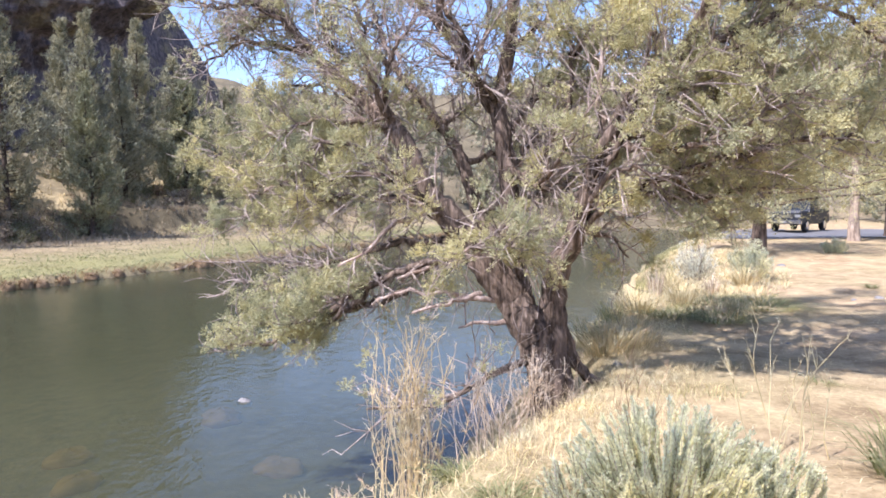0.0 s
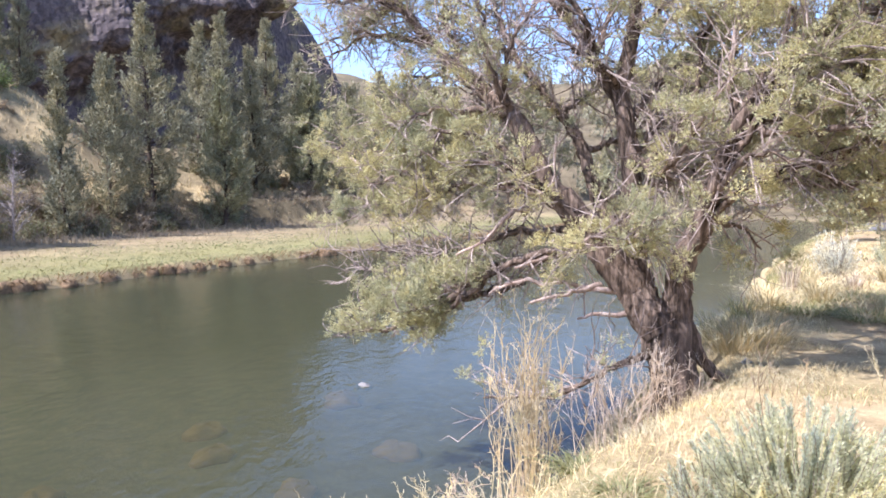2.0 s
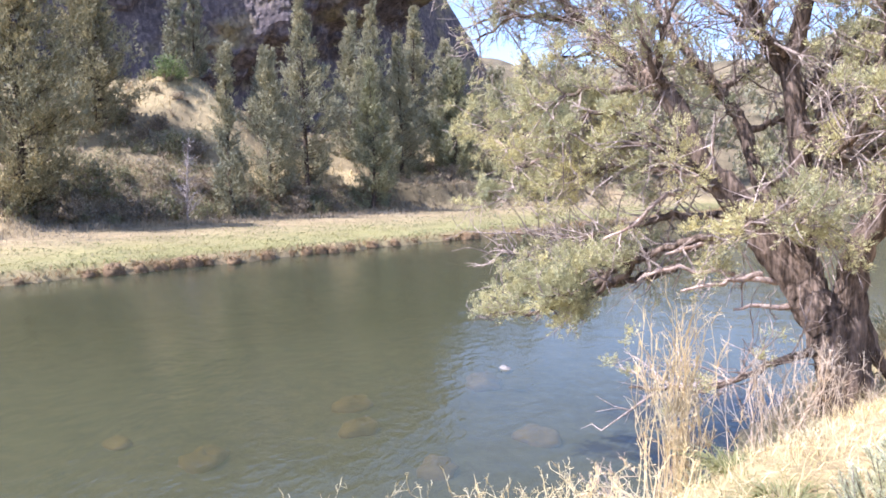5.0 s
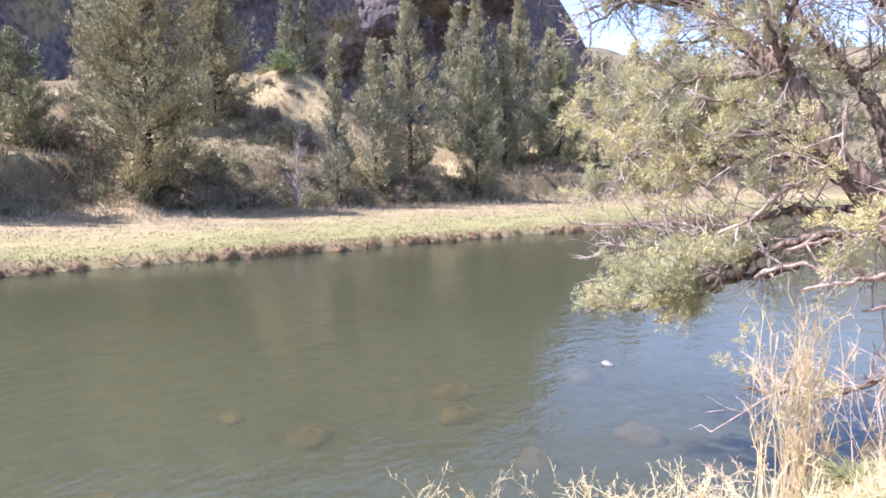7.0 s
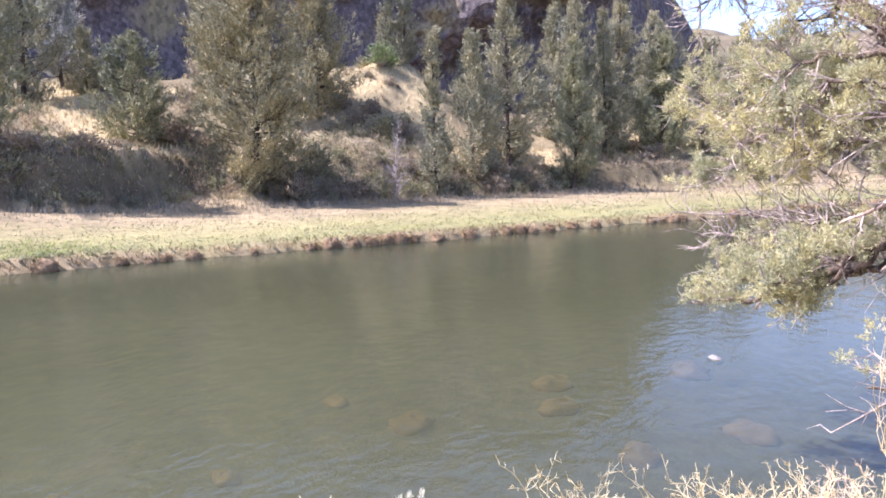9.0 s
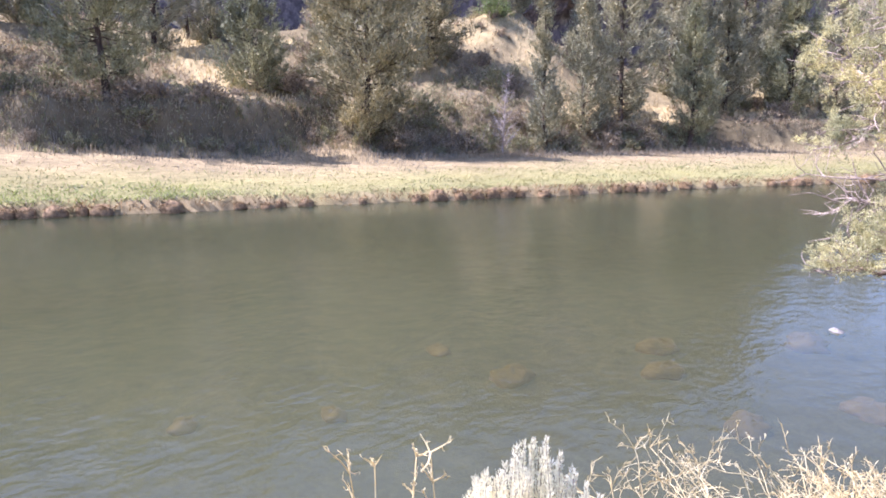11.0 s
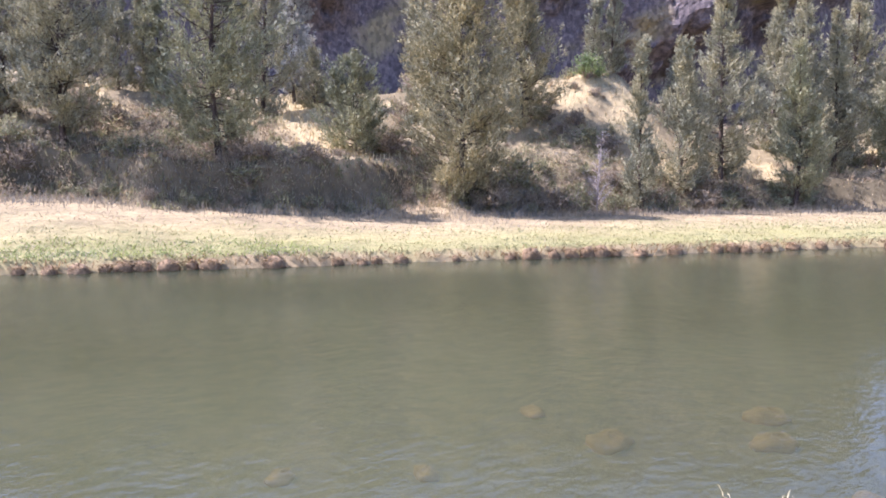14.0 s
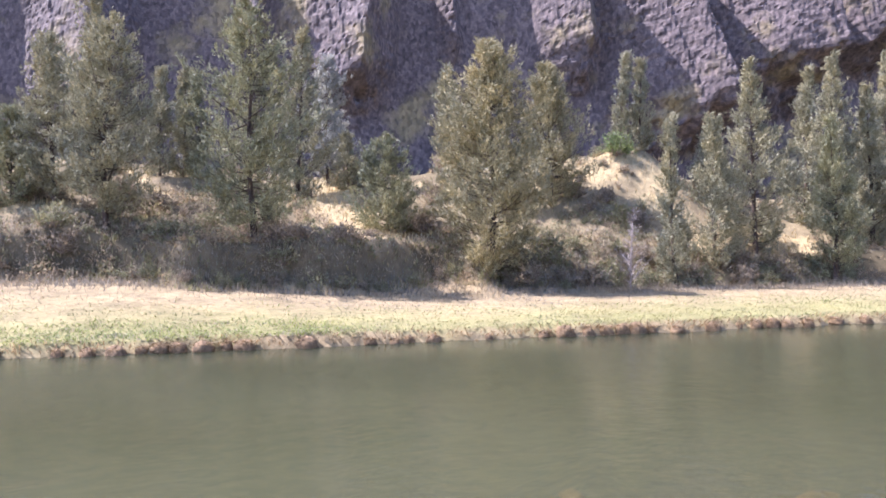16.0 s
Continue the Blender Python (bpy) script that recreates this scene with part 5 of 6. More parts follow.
# ---- things on the near bank ----
def sagebrush(x, y, radius, height, shoots, seed, label, leafy=60, size=1.0, leaf=None, even=False, stem=0.006):
    global rng
    hold, rng = rng, np.random.default_rng(seed)
    z = float(land(x, y))
    bush = empty("sagebrush", x, y, z)
    w, l = Bag(), Bag()
    for k in range(shoots):
        a, r = rng.uniform(0, 2 * np.pi), radius * math.sqrt(rng.uniform())
        foot = np.array([math.cos(a) * r * 0.25, math.sin(a) * r * 0.25, -0.05])
        h = height * ((1 - 0.19 * (r / radius) ** 0.75) * rng.uniform(0.95, 1.0) if even else (1 - 0.45 * (r / radius) ** 2) * rng.uniform(0.65, 1.12))
        tip = np.array([math.cos(a) * r, math.sin(a) * r, h])
        line = smooth_line([foot, (foot + tip) / 2 + rng.normal(size=3) * 0.03 + [0, 0, -0.06], tip], 0.1)
        tube(w, line, stem, stem * 0.35, 4)
        q = leafy
        u = rng.uniform(0.55 if even else 0.3, 1.0, q)
        idx = u * (len(line) - 1)
        i = np.minimum(idx.astype(int), len(line) - 2)
        p = line[i] + (line[i + 1] - line[i]) * (idx - i)[:, None]
        out = unit(rng.normal(size=(q, 3)))
        leaves(l, p + out * 0.010 * size, out * 0.6 + unit(tip - foot) * 0.8, rng.uniform(0.014, 0.03, q) * size, rng.uniform(0.0055, 0.0095, q) * size)
    tagged(w.put("stem", SAGE_STEM, bush), kind="stuff")
    tagged(l.put("foliage", leaf or SAGE_LEAF, bush), kind="stuff")
    tagged(bush, label, "sagebrush", "sagebrush on the near bank")
    rng = hold


def dry_weed(x, y, height, spread, stems, seed, mat, label, curl=0.3, even=False):
    """A dead weed: upright stems that fork again and again into fine twigs."""
    global rng
    hold, rng = rng, np.random.default_rng(seed)
    weed = empty("dry_weed", x, y, float(land(x, y)))
    for k in range(stems):
        b = Bag()
        a = rng.uniform(0, 2 * np.pi)
        foot = np.array([rng.normal() * spread * 0.3, rng.normal() * spread * 0.3, -0.05])
        h = height * (rng.uniform(0.94, 1.0) if even else rng.uniform(0.55, 1.05))
        tip = foot + np.array([math.cos(a) * spread * rng.uniform(0.2, 1.0), math.sin(a) * spread * rng.uniform(0.2, 1.0), h])
        line = smooth_line([foot, foot + (tip - foot) * 0.4 + rng.normal(size=3) * 0.04, foot + (tip - foot) * 0.75 + rng.normal(size=3) * 0.05, tip], 0.08 if curl < 0.9 else 0.04)
        if curl > 0.9:
            # the upper half hooks over
            u = np.linspace(0, 1, len(line))[:, None]
            bend = np.array([math.cos(a + 1.2), math.sin(a + 1.2), -0.55]) * rng.uniform(0.1, 0.6) * height
            line = line + bend * u ** 2.2 + np.sin(u * rng.uniform(4, 9) + rng.uniform(0, 6)) * rng.normal(size=3) * 0.03 * u
            tip = line[-1]
        tube(b, line, 0.0034 if curl > 0.9 else 0.004, 0.0014, 5)
        for j in range(rng.integers(7, 13) if curl > 0.45 else rng.integers(4, 7)):
            p = line[rng.integers(len(line) * 3 // 4 if even else len(line) // 2, len(line))]
            way = unit(unit(tip - foot) * (0.8 if curl > 0.45 else 1.0) + rng.normal(size=3) * (0.55 if curl > 0.45 else 0.28))
            ln = rng.uniform(0.08, 0.26) * min(height, 0.3 if even else 9.0) * (0.85 if curl > 0.9 else 1.0 if curl > 0.45 else 0.75)
            across = unit(np.cross(way, rng.normal(size=3)))
            hook = curl * rng.uniform(0.15, 0.6)
            end = p + way * ln * (1 - 0.3 * hook) + across * ln * hook
            twig = smooth_line([p, p + way * ln * 0.5 + across * ln * hook * 0.1, end], 0.06 if curl < 0.9 else 0.02)
            tube(b, twig, 0.003 if curl < 0.9 else 0.0016, 0.0009, 3)
            for f in range(3):
                e = twig[int(rng.integers(len(twig) // 2, len(twig)))]
                w2 = unit(way + across * hook + rng.normal(size=3) * 0.6)
                a2 = rng.normal(size=3) * 0.05 * ln
                tube(b, smooth_line([e, e + w2 * ln * 0.13 + a2, e + w2 * ln * 0.25 - a2], 0.04 if curl < 0.9 else 0.012), 0.0016, 0.0008, 3)
        b.put("stalk", mat, weed)
    tagged(weed, label, "weed", "dead weeds on the near bank")
    rng = hold


PINK_STRAW = leaf_material("pinkish dead stalk", (0.38, 0.29, 0.20), (0.55, 0.44, 0.33), (0.72, 0.62, 0.5), patch=2.0, through_light=0.1)
WARM_STRAW = leaf_material("orange straw", (0.45, 0.34, 0.18), (0.61, 0.48, 0.275), (0.76, 0.63, 0.40), patch=2.0, through_light=0.15)
RUST = leaf_material("rusty seed stalk", (0.3, 0.2, 0.11), (0.42, 0.3, 0.18), (0.55, 0.42, 0.27), patch=2.0, through_light=0.1)
sagebrush(1.10, 3.45, 0.52, 0.50, 170, 401, "silvery green sagebrush in the sandy earth of the bank", 400, 0.78)
sagebrush(1.55, 3.4, 0.32, 0.34, 80, 402, "silvery sagebrush beside a larger one on the bank", 340, 0.78)
sagebrush(0.72, 3.4, 0.28, 0.34, 45, 403, "low silvery sagebrush on the bank edge", 150, 0.82)
sagebrush(6.2, 14.4, 0.45, 0.8, 120, 404, "pale blue-green sagebrush beside dry grass", 50, 2.2)
sagebrush(5.15, 14.6, 0.45, 0.95, 110, 405, "pale grey dried sagebrush in dry grass on the bank", 34, 2.2, PALE_SAGE)
sagebrush(11.9, 21.7, 0.4, 0.45, 60, 406, "small grey sagebrush near the gravel road", 40, 2.6)
sagebrush(-0.885, 0.92, 0.15, 2.315 - float(land(-0.885, 0.92)), 110, 407, "upright pale sagebrush plume on the bank edge", 700, 0.34, PALE_SAGE, True, 0.0018)
dry_weed(-0.24, 4.55, 1.34, 0.2, 44, 411, WARM_STRAW, "tall clump of straw-coloured dead weeds at the water", 0.4)
dry_weed(-0.12, 4.8, 0.9, 0.25, 18, 412, WARM_STRAW, "tall straw-coloured dead weeds on the bank edge", 0.4)
dry_weed(0.42, 5.35, 0.85, 0.36, 40, 413, PINK_STRAW, "fine pinkish dead stalks beside the juniper")
dry_weed(-0.42, 4.2, 0.42, 0.3, 16, 414, PINK_STRAW, "low tangled dead weed on the bank edge", 0.8)
dry_weed(1.95, 4.1, 0.9, 0.24, 6, 415, STRAW, "single yellow dead stalk in bare earth", 0.2)
dry_weed(2.25, 4.3, 0.55, 0.2, 5, 416, STRAW, "short yellow dead stalk in bare earth", 0.2)
dry_weed(-1.38, 0.92, 2.12 - float(land(-1.38, 0.92)), 0.07, 2, 417, STRAW, "small forked dead stalk on the bank edge", 0.5, even=True)
dry_weed(-1.26, 1.04, 2.125 - float(land(-1.26, 1.04)), 0.07, 2, 418, STRAW, "thin forked dead stalk beside a pale sagebrush", 0.5, even=True)
dry_weed(-1.09, 1.98, 0.8, 0.2, 26, 425, STRAW, "curling dead grass stalks on the bank edge", 1.0)
dry_weed(-0.93, 2.12, 0.76, 0.26, 44, 419, STRAW, "curling dead grass stalks on the bank edge", 1.0)
dry_weed(-0.72, 2.45, 0.62, 0.34, 50, 420, STRAW, "curling dead grass stalks on the bank edge", 1.0)
dry_weed(-0.5, 2.75, 0.42, 0.35, 36, 421, STRAW, "curling dead weed stalks on the bank edge", 1.0)
dry_weed(-0.28, 3.2, 0.34, 0.35, 22, 422, STRAW, "curling dead weed stalks on the bank edge", 1.0)
dry_weed(0.98, 3.7, 0.75, 0.18, 5, 423, RUST, "rusty dry seed stalks among sagebrush", 0.4)
dry_weed(0.8, 5.9, 0.7, 0.35, 22, 424, PINK_STRAW, "dry stalks at the juniper's foot", 0.5)


def near_grass():
    c = 40000
    y = 13.0 * rng.uniform(0, 1, c) ** 0.8 + 0.4
    d = 0.25 + 2.6 * rng.uniform(0, 1, c) ** 1.3
    x = near_shore(y) + d
    thick = wave(x, y, 0.5, 81) + 0.5 * wave(x, y, 1.5, 82) + (2.25 - d) * 0.8
    keep = (thick > 0) & (np.hypot(x, y) > 0.9)
    x, y, d = x[keep], y[keep], d[keep]
    k = len(x)
    base = np.stack([x, y, land(x, y) - 0.02], 1)
    fresh = wave(x, y, 0.6, 83) + rng.normal(size=k) * 0.3 > 0.45
    for pick, mat, name, label in ((fresh, GREEN_GRASS, "green_grass", "sparse green grass on the near bank"), (~fresh, STRAW, "dry_grass", "matted straw-coloured grass on the near bank")):
        b = Bag()
        m = pick.sum()
        grass(b, base[pick], rng.uniform(0.05, 0.16, m), rng.uniform(0.0025, 0.0055, m), rng.uniform(0.5, 2.0, m))
        tagged(b.put(name, mat), label, "grass", kind="stuff")
    # dry grass further along the bank
    c = 32000
    y = rng.uniform(9, 42, c)
    d = 0.3 + 3.6 * rng.uniform(0, 1, c) ** 1.4
    x = near_shore(y) + d
    keep = wave(x, y, 1.6, 84) + (2.6 - d) * 0.5 > -0.1
    x, y = x[keep], y[keep]
    b = Bag()
    k = len(x)
    z = land(x, y)
    fresh = wave(x, y, 1.2, 85) + (0.95 - z) * 0.9 + rng.normal(size=k) * 0.3 > 0.35
    for pick, mat, name, label in ((fresh, GREEN_GRASS, "green_grass", "pale green grass low on the near bank"), (~fresh, STRAW, "dry_grass", "straw-coloured grass along the near bank")):
        b = Bag()
        m = pick.sum()
        grass(b, np.stack([x, y, z - 0.03], 1)[pick], rng.uniform(0.07, 0.24, m), rng.uniform(0.008, 0.016, m), rng.uniform(0.5, 2.0, m))
        tagged(b.put(name, mat), label, "grass", kind="stuff")
    # thin litter of straw on the bare earth
    c = 16000
    x, y = 0.5 + 13.5 * rng.uniform(0, 1, c) ** 1.4, 2.5 + 23 * rng.uniform(0, 1, c) ** 1.5
    b = Bag()
    grass(b, np.stack([x, y, land(x, y) - 0.01], 1), rng.uniform(0.02, 0.07, c), rng.uniform(0.002, 0.005, c), rng.uniform(1.4, 2.8, c))
    tagged(b.put("straw_litter", STRAW), "thin straw litter on bare sandy earth", "grass", kind="stuff")


def bunch_grass(x, y, height, spread, blades, seed, mat, label):
    global rng
    hold, rng = rng, np.random.default_rng(seed)
    ob = empty("bunch_grass", x, y, float(land(x, y)))
    b = Bag()
    a, r = rng.uniform(0, 2 * np.pi, blades), spread * 0.35 * np.sqrt(rng.uniform(0, 1, blades))
    base = np.stack([r * np.cos(a), r * np.sin(a), np.full(blades, -0.03)], 1)
    grass(b, base, rng.uniform(0.5, 1.1, blades) * height, rng.uniform(0.006, 0.013, blades), rng.uniform(0.2, 1.5, blades) * spread / height, a + rng.normal(size=blades) * 0.4)
    tagged(b.put("blade", mat, ob), kind="stuff")
    tagged(ob, label, "grass", "grass tufts on the near bank")
    rng = hold


near_grass()
bunch_grass(1.75, 7.6, 0.45, 0.6, 300, 500, STRAW, "arching bleached bunch grass beside the juniper")
bunch_grass(2.1, 7.9, 0.42, 0.6, 260, 501, STRAW, "arching bleached bunch grass beside the juniper")
bunch_grass(1.75, 8.6, 0.42, 0.3, 160, 502, GREEN_GRASS, "green sedge tuft behind the juniper")
bunch_grass(2.2, 9.3, 0.4, 0.3, 140, 503, GREEN_GRASS, "green sedge tuft behind the juniper")
bunch_grass(4.0, 10.6, 0.2, 0.9, 420, 504, GREEN_GRASS, "green grass tuft in the juniper's shade")
bunch_grass(4.9, 10.9, 0.18, 0.9, 400, 505, GREEN_GRASS, "green grass tuft in the juniper's shade")
bunch_grass(3.5, 10.4, 0.5, 0.4, 200, 506, STRAW, "dry bunch grass in the juniper's shade")
bunch_grass(3.1, 9.6, 0.22, 0.8, 380, 507, GREEN_GRASS, "green grass tuft in the juniper's shade")
bunch_grass(3.6, 9.2, 0.18, 0.8, 360, 508, GREEN_GRASS, "green grass tuft in the juniper's shade")
bunch_grass(4.5, 9.8, 0.16, 0.9, 380, 509, GREEN_GRASS, "low green grass tuft in the juniper's shade")
bunch_grass(2.7, 9.9, 0.4, 0.5, 240, 510, STRAW, "bleached bunch grass on the bank edge")
bunch_grass(3.0, 11.2, 0.42, 0.6, 260, 511, STRAW, "bleached bunch grass on the bank edge")
bunch_grass(3.5, 11.7, 0.75, 0.3, 90, 512, PINK_STRAW, "thin tan dead forb clump on the bank")
bunch_grass(4.2, 13.2, 0.55, 0.5, 260, 513, STRAW, "tall dry bunch grass beside sagebrush")
bunch_grass(5.6, 13.3, 0.5, 0.5, 220, 514, STRAW, "tall dry bunch grass beside sagebrush")
bunch_grass(4.6, 12.2, 0.45, 0.3, 90, 515, PINK_STRAW, "thin tan dead forb clump on the bank")
bunch_grass(2.55, 3.75, 0.42, 0.5, 240, 516, GREEN_GRASS, "dark green grass tuft in sandy earth")
bunch_grass(7.6, 12.6, 0.16, 0.25, 90, 517, GREEN_GRASS, "small green grass tuft in bare earth")
bunch_grass(3.2, 6.0, 0.1, 0.2, 60, 518, GREEN_GRASS, "tiny green grass tuft in bare earth")
bunch_grass(0.3, 3.6, 0.12, 0.3, 160, 519, GREEN_GRASS, "low green grass tuft on the bank edge")
bunch_grass(0.1, 4.2, 0.12, 0.3, 160, 520, GREEN_GRASS, "low green grass tuft on the bank edge")

for x, y, r in ((7.0, 11.4, 0.07), (6.3, 10.9, 0.04), (8.3, 17.5, 0.09), (3.9, 8.0, 0.03), (1.7, 6.9, 0.06)):
    v, q = lump(r, int(x * 10), 0.7, 0.25)
    ob = put_mesh("stone", v, q, STONE, smooth=True)
    ob.matrix_world = pose(x, y, float(land(x, y)) - r * 0.15)
    tagged(ob, "small pale stone lying on sandy earth", "stone", "stones on the near bank")


def build_road():
    u, v = np.meshgrid(np.linspace(0, 1, 60), np.linspace(-0.5, 0.5, 16), indexing="ij")
    ax, ay = 13.0 + 60 * u, 39.0 - 9 * u
    x, y = ax + v * 3.0, ay + v * 17.0
    z = land(x, y) + 0.03
    verts = np.stack([x, y, z], -1).reshape(-1, 3)
    i, j = np.meshgrid(np.arange(59), np.arange(15), indexing="ij")
    q = np.stack([i * 16 + j, (i + 1) * 16 + j, (i + 1) * 16 + j + 1, i * 16 + j + 1], -1).reshape(-1, 4)
    tagged(put_mesh("road", verts, q, ROAD, smooth=True), "pale grey gravel road behind the junipers", "road", kind="structure")


build_road()


# ---- trees behind the near bank and on the hills ----
for k, (x, y, h, half) in enumerate(((30, 60, 8, 2.6), (24, 66, 9, 2.8), (36, 58, 8, 2.6), (13, 70, 8, 2.6), (18, 84, 9, 3.0), (6, 78, 8, 2.4), (42, 66, 9, 3.0),
                                     (28, 84, 9, 3.0), (0, 88, 8, 2.6), (-6, 82, 8, 2.4), (-12, 78, 8, 2.6), (10, 100, 9, 3), (36, 92, 9, 3), (-4, 104, 9, 3))):
    t = conifer(x, y, h, half, 600 + k, FAR_LEAF, low=0.03, shape=0.5, density=0.3, label="rounded green juniper on the far hillside")
    tagged(t, group="junipers on the hillside")


def hill_scrub():
    b = Bag()
    c = 420
    az, r = np.radians(rng.uniform(-24, 36, c)), rng.uniform(85, 270, c)
    x, y = r * np.sin(az), r * np.cos(az)
    keep = wave(x, y, 45, 91) > -0.35
    x, y, r = x[keep], y[keep], r[keep]
    z = land(x, y)
    for px, py, pz in zip(x, y, z):
        q = 150
        h = rng.uniform(1.2, 4.5)
        p = rng.normal(size=(q, 3)) * np.array([0.32, 0.32, 0.0]) * h
        p[:, 2] = h * rng.uniform(0, 1, q) ** 1.2
        p[:, :2] *= (1.1 - p[:, 2:] / h)
        leaves(b, p + [px, py, pz - 0.1], rng.normal(size=(q, 3)) + [0, 0, 0.6], rng.uniform(0.4, 0.9, q), rng.uniform(0.15, 0.35, q))
    tagged(b.put("hill_scrub", FAR_LEAF), "scattered dark junipers on the distant hillside", "scrub", kind="stuff")


hill_scrub()


def slope_scrub():
    """Low brown and grey brushwood that roughens the far slope and the cut bank."""
    for mat, seed, count, lo, hi, label in ((SHRUB_LEAF, 95, 800, 33.4, 52.0, "low brown brushwood on the far slope"),
                                            (SHRUB_GREEN, 96, 260, 33.4, 48.0, "low grey green brushwood on the far slope")):
        b = Bag()
        t = rng.uniform(-26, 62, count)
        n = np.where(rng.uniform(size=count) < 0.45, rng.uniform(33.3, 36.6, count), rng.uniform(lo, hi, count))
        x, y = bank_point(n, t)
        keep = (sunny(x, y) < 0.25) | (rng.uniform(size=count) < 0.06)
        # thick along the cut bank
        t2, n2 = rng.uniform(-26, 34, 440), rng.uniform(33.2, 36.2, 440)
        ex, ey = bank_point(n2, t2)
        # and a ragged thicket on the shoulder below the knoll
        n2[300:] = cut_line(t2[300:]) + rng.uniform(-0.1, 1.6, 140)
        t2[:150], n2[:150] = rng.uniform(14.5, 22.5, 150), rng.uniform(34.5, 40.5, 150)
        # and between the trees above the shaded cut
        t2[150:330], n2[150:330] = rng.uniform(-14, 3.5, 180), rng.uniform(36.0, 44.0, 180)
        ex, ey = bank_point(n2, t2)
        bare = (sunny(ex, ey) > 0.3) | ((np.abs(t2 - 8.4) < 3.6) & (n2 < cut_line(t2) + 0.9) & (rng.uniform(size=440) < 0.8)) | ((np.abs(t2 - 16) < 4) & (rng.uniform(size=440) < 0.5))
        x, y, keep = np.append(x, ex), np.append(y, ey), np.append(keep, ~bare)
        for px, py in zip(x[keep], y[keep]):
            q = 46
            h = 0.12 + 0.8 * rng.uniform() ** 1.7
            p = rng.normal(size=(q, 3)) * np.array([0.45, 0.45, 0.0]) * h
            p[:, 2] = h * rng.uniform(0, 1, q)
            gx, gy = p[:, 0] + px, p[:, 1] + py
            base = np.stack([gx, gy, land(gx, gy) + p[:, 2] - 0.04], 1)
            leaves(b, base, rng.normal(size=(q, 3)) * 0.6 + [0, 0, 0.8], rng.uniform(0.09, 0.24, q), rng.uniform(0.03, 0.07, q))
        tagged(b.put("brushwood", mat), label, "scrub", kind="stuff")


slope_scrub()


# ---- parked truck ----
def box(x0, x1, y0, y1, z0, z1, bevel=0.03, top_in=0.0, front_in=0.0):
    """A bevelled box; top_in narrows the roof, front_in rakes its front end."""
    bm = bmesh.new()
    vs = [bm.verts.new(v) for v in ((x0, y0, z0), (x1, y0, z0), (x1, y1, z0), (x0, y1, z0),
                                    (x0 + front_in, y0 + top_in, z1), (x1 - top_in, y0 + top_in, z1), (x1 - top_in, y1 - top_in, z1), (x0 + front_in, y1 - top_in, z1))]
    for f in ((3, 2, 1, 0), (4, 5, 6, 7), (0, 1, 5, 4), (1, 2, 6, 5), (2, 3, 7, 6), (3, 0, 4, 7)):
        bm.faces.new([vs[i] for i in f])
    bmesh.ops.bevel(bm, geom=list(bm.edges), offset=bevel, segments=2, affect="EDGES")
    return bm


def part(name, bm, material, parent, label=""):
    me = bpy.data.meshes.new(name)
    bm.to_mesh(me)
    bm.free()
    me.materials.append(material)
    ob = new(name, me)
    ob.parent = parent
    return tagged(ob, label)


def disc(radius, width, bevel=0.02):
    bm = bmesh.new()
    bmesh.ops.create_cone(bm, cap_ends=True, segments=24, radius1=radius, radius2=radius, depth=width)
    bmesh.ops.rotate(bm, verts=bm.verts, cent=(0, 0, 0), matrix=Matrix.Rotation(radians(90), 3, "X"))
    bmesh.ops.bevel(bm, geom=[e for e in bm.edges if e.calc_face_angle(0) > 0.8], offset=bevel, segments=2, affect="EDGES")
    return bm


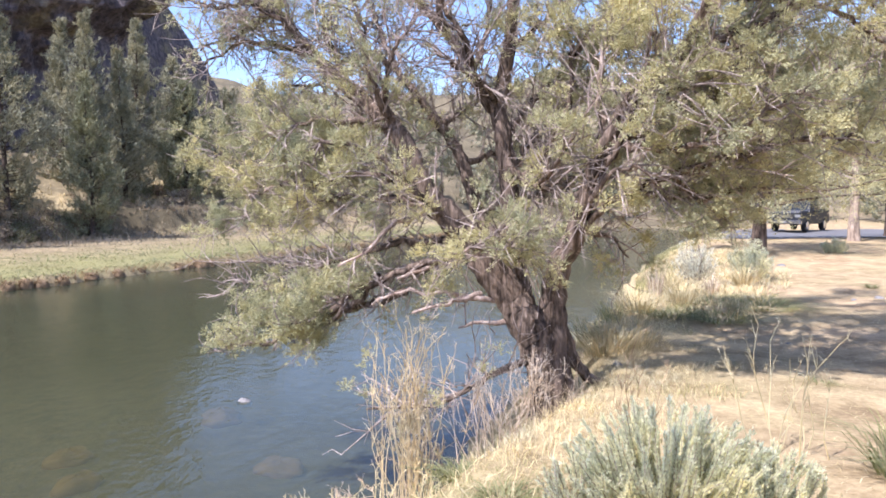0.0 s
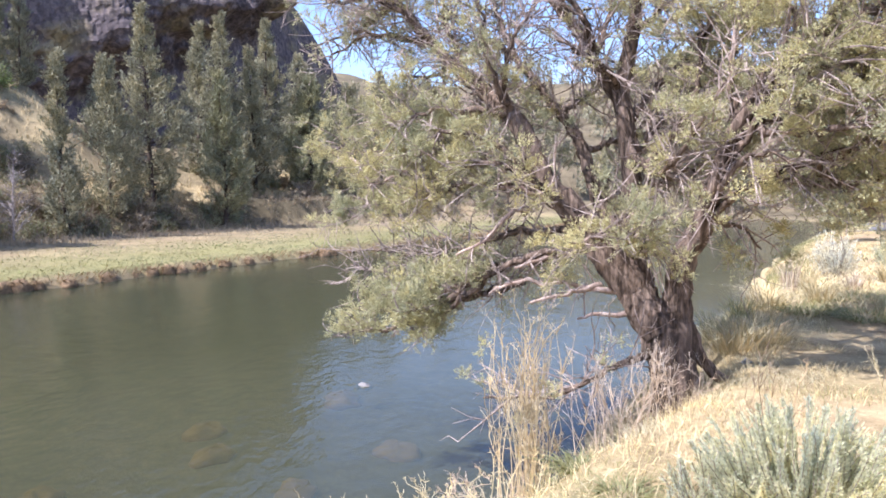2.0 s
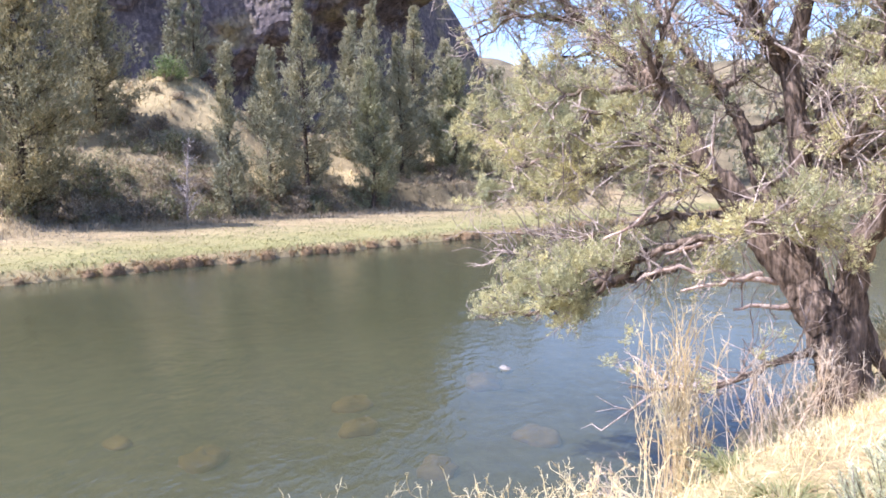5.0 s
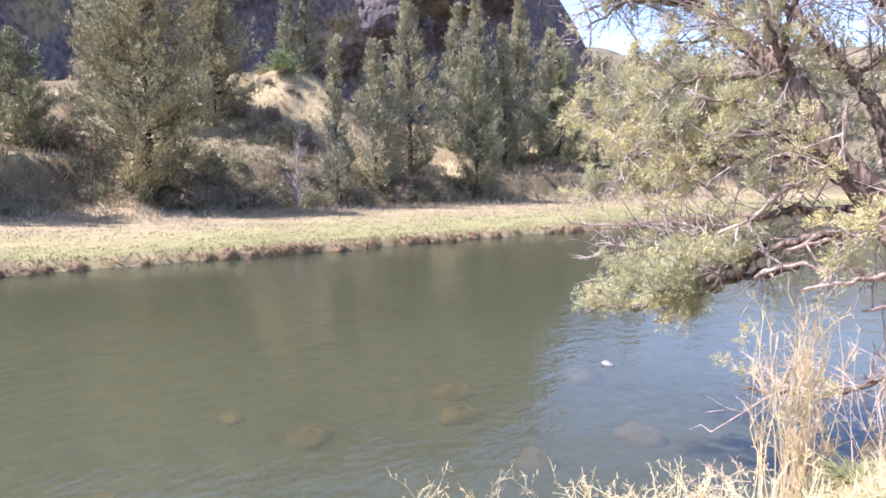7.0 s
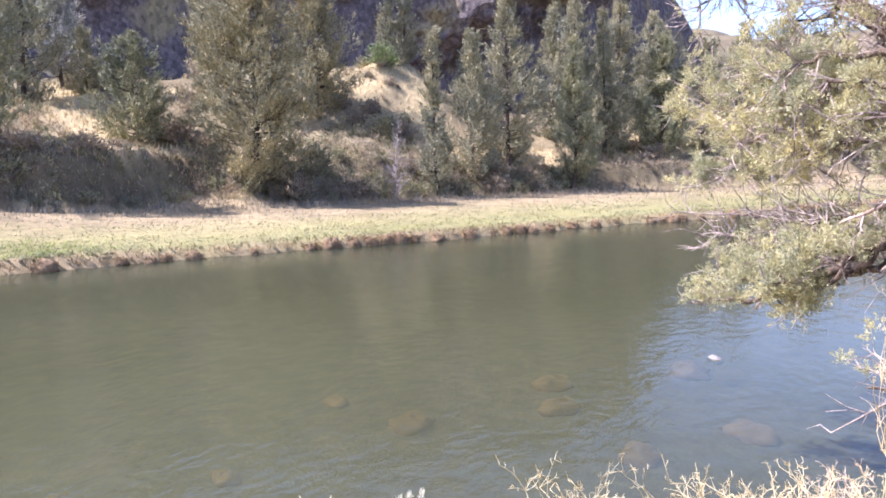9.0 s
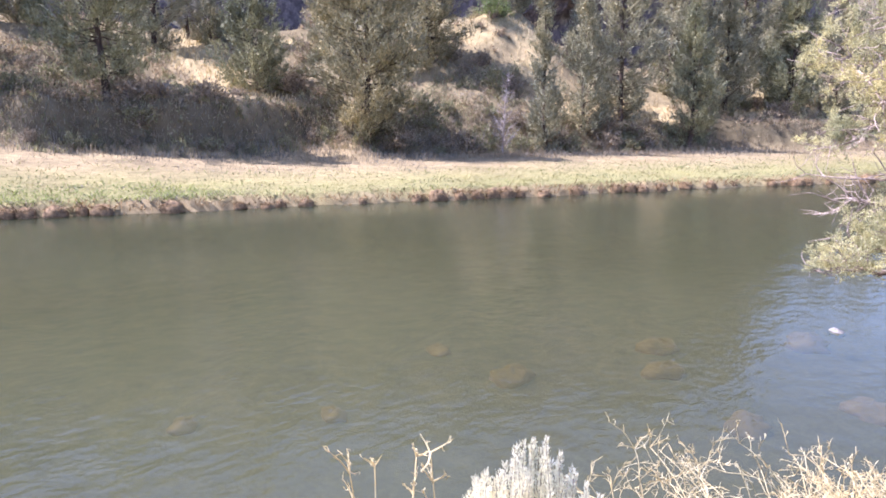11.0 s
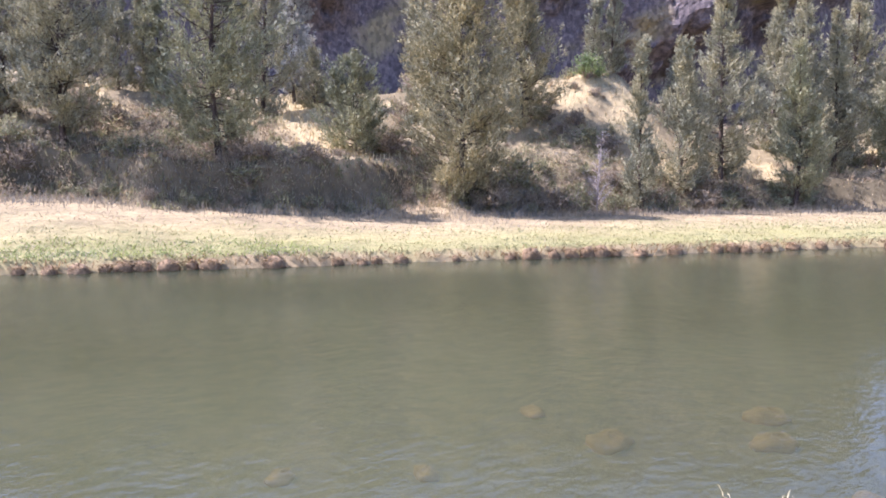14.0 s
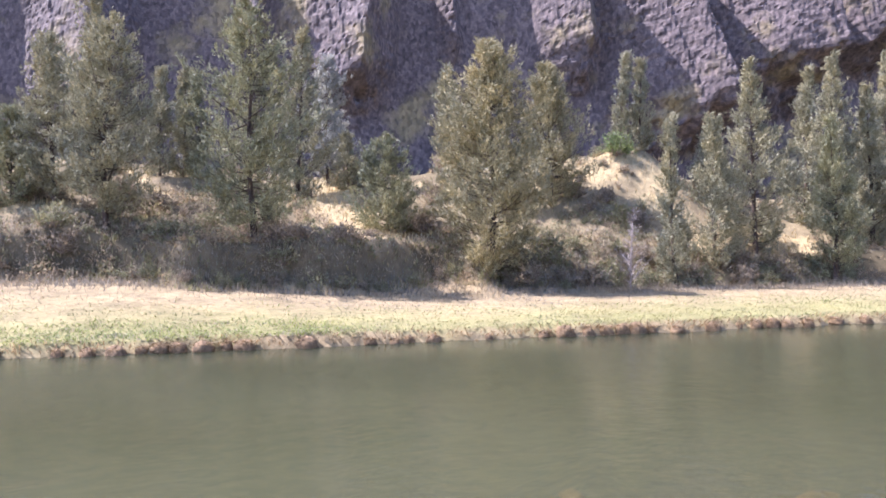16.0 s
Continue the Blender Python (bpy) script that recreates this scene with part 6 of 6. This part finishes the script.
def parked_truck(x, y, turn):
    """Nose along -x."""
    paint = plain_material("dark blue grey car paint", (0.013, 0.015, 0.02), 0.5, vary=0.1)
    glass = plain_material("dark car glass", (0.02, 0.025, 0.03), 0.08, vary=0.1)
    rubber = plain_material("tyre rubber", (0.025, 0.025, 0.025), 0.85)
    chrome = plain_material("dull chrome", (0.6, 0.6, 0.62), 0.25, 1.0, 0.1)
    lamp = plain_material("headlight lens", (0.22, 0.22, 0.21), 0.15, vary=0.05)
    truck = empty("pickup_truck", x, y, float(land(x, y)) + 0.035, turn)
    body = part("body", box(-2.6, 2.6, -0.95, 0.95, 0.45, 1.12, 0.08), paint, truck)
    part("hood", box(-2.55, -1.05, -0.9, 0.9, 1.08, 1.24, 0.06, 0.05, 0.1), paint, truck)
    part("cab", box(-1.1, 1.0, -0.86, 0.86, 1.1, 1.86, 0.08, 0.14, 0.55), paint, truck)
    part("windscreen", box(-1.0, -0.55, -0.74, 0.74, 1.26, 1.76, 0.03, 0.06, 0.36), glass, truck, "dark raked windscreen")
    for side in (-1, 1):
        part("side_window", box(-0.45, 0.8, min(side * 0.80, side * 0.868), max(side * 0.80, side * 0.868), 1.28, 1.66, 0.01), glass, truck)
        part("mirror", box(-0.78, -0.68, min(side * 0.95, side * 1.12), max(side * 0.95, side * 1.12), 1.22, 1.4, 0.02), paint, truck)
        part("headlight", box(-2.64, -2.56, side * 0.72 - 0.16, side * 0.72 + 0.16, 0.86, 1.04, 0.015), lamp, truck, "clear headlight")
        part("bed_wall", box(1.0, 2.58, min(side * 0.84, side * 0.93), max(side * 0.84, side * 0.93), 1.1, 1.3, 0.02), paint, truck)
        for wx in (-1.65, 1.6):
            wheel = part("wheel", disc(0.39, 0.26, 0.04), rubber, truck)
            wheel.location = (wx, side * 0.84, 0.39)
            rim = part("rim", disc(0.24, 0.05, 0.01), chrome, wheel, "grey steel rim")
            rim.location = (0, side * 0.12, 0)
    part("tailgate", box(2.5, 2.6, -0.9, 0.9, 1.08, 1.3, 0.02), paint, truck)
    grille = part("grille", box(-2.66, -2.58, -0.5, 0.5, 0.82, 1.04, 0.015), chrome, truck, "chrome grille")
    part("bumper", box(-2.78, -2.55, -0.96, 0.96, 0.48, 0.7, 0.04), chrome, truck, "dull chrome bumper")
    part("number_plate", box(-2.80, -2.77, -0.16, 0.16, 0.54, 0.66, 0.005), lamp, truck)
    tagged(truck, "dark pickup truck parked on gravel under junipers", "truck")


parked_truck(21.9, 44.0, 46)
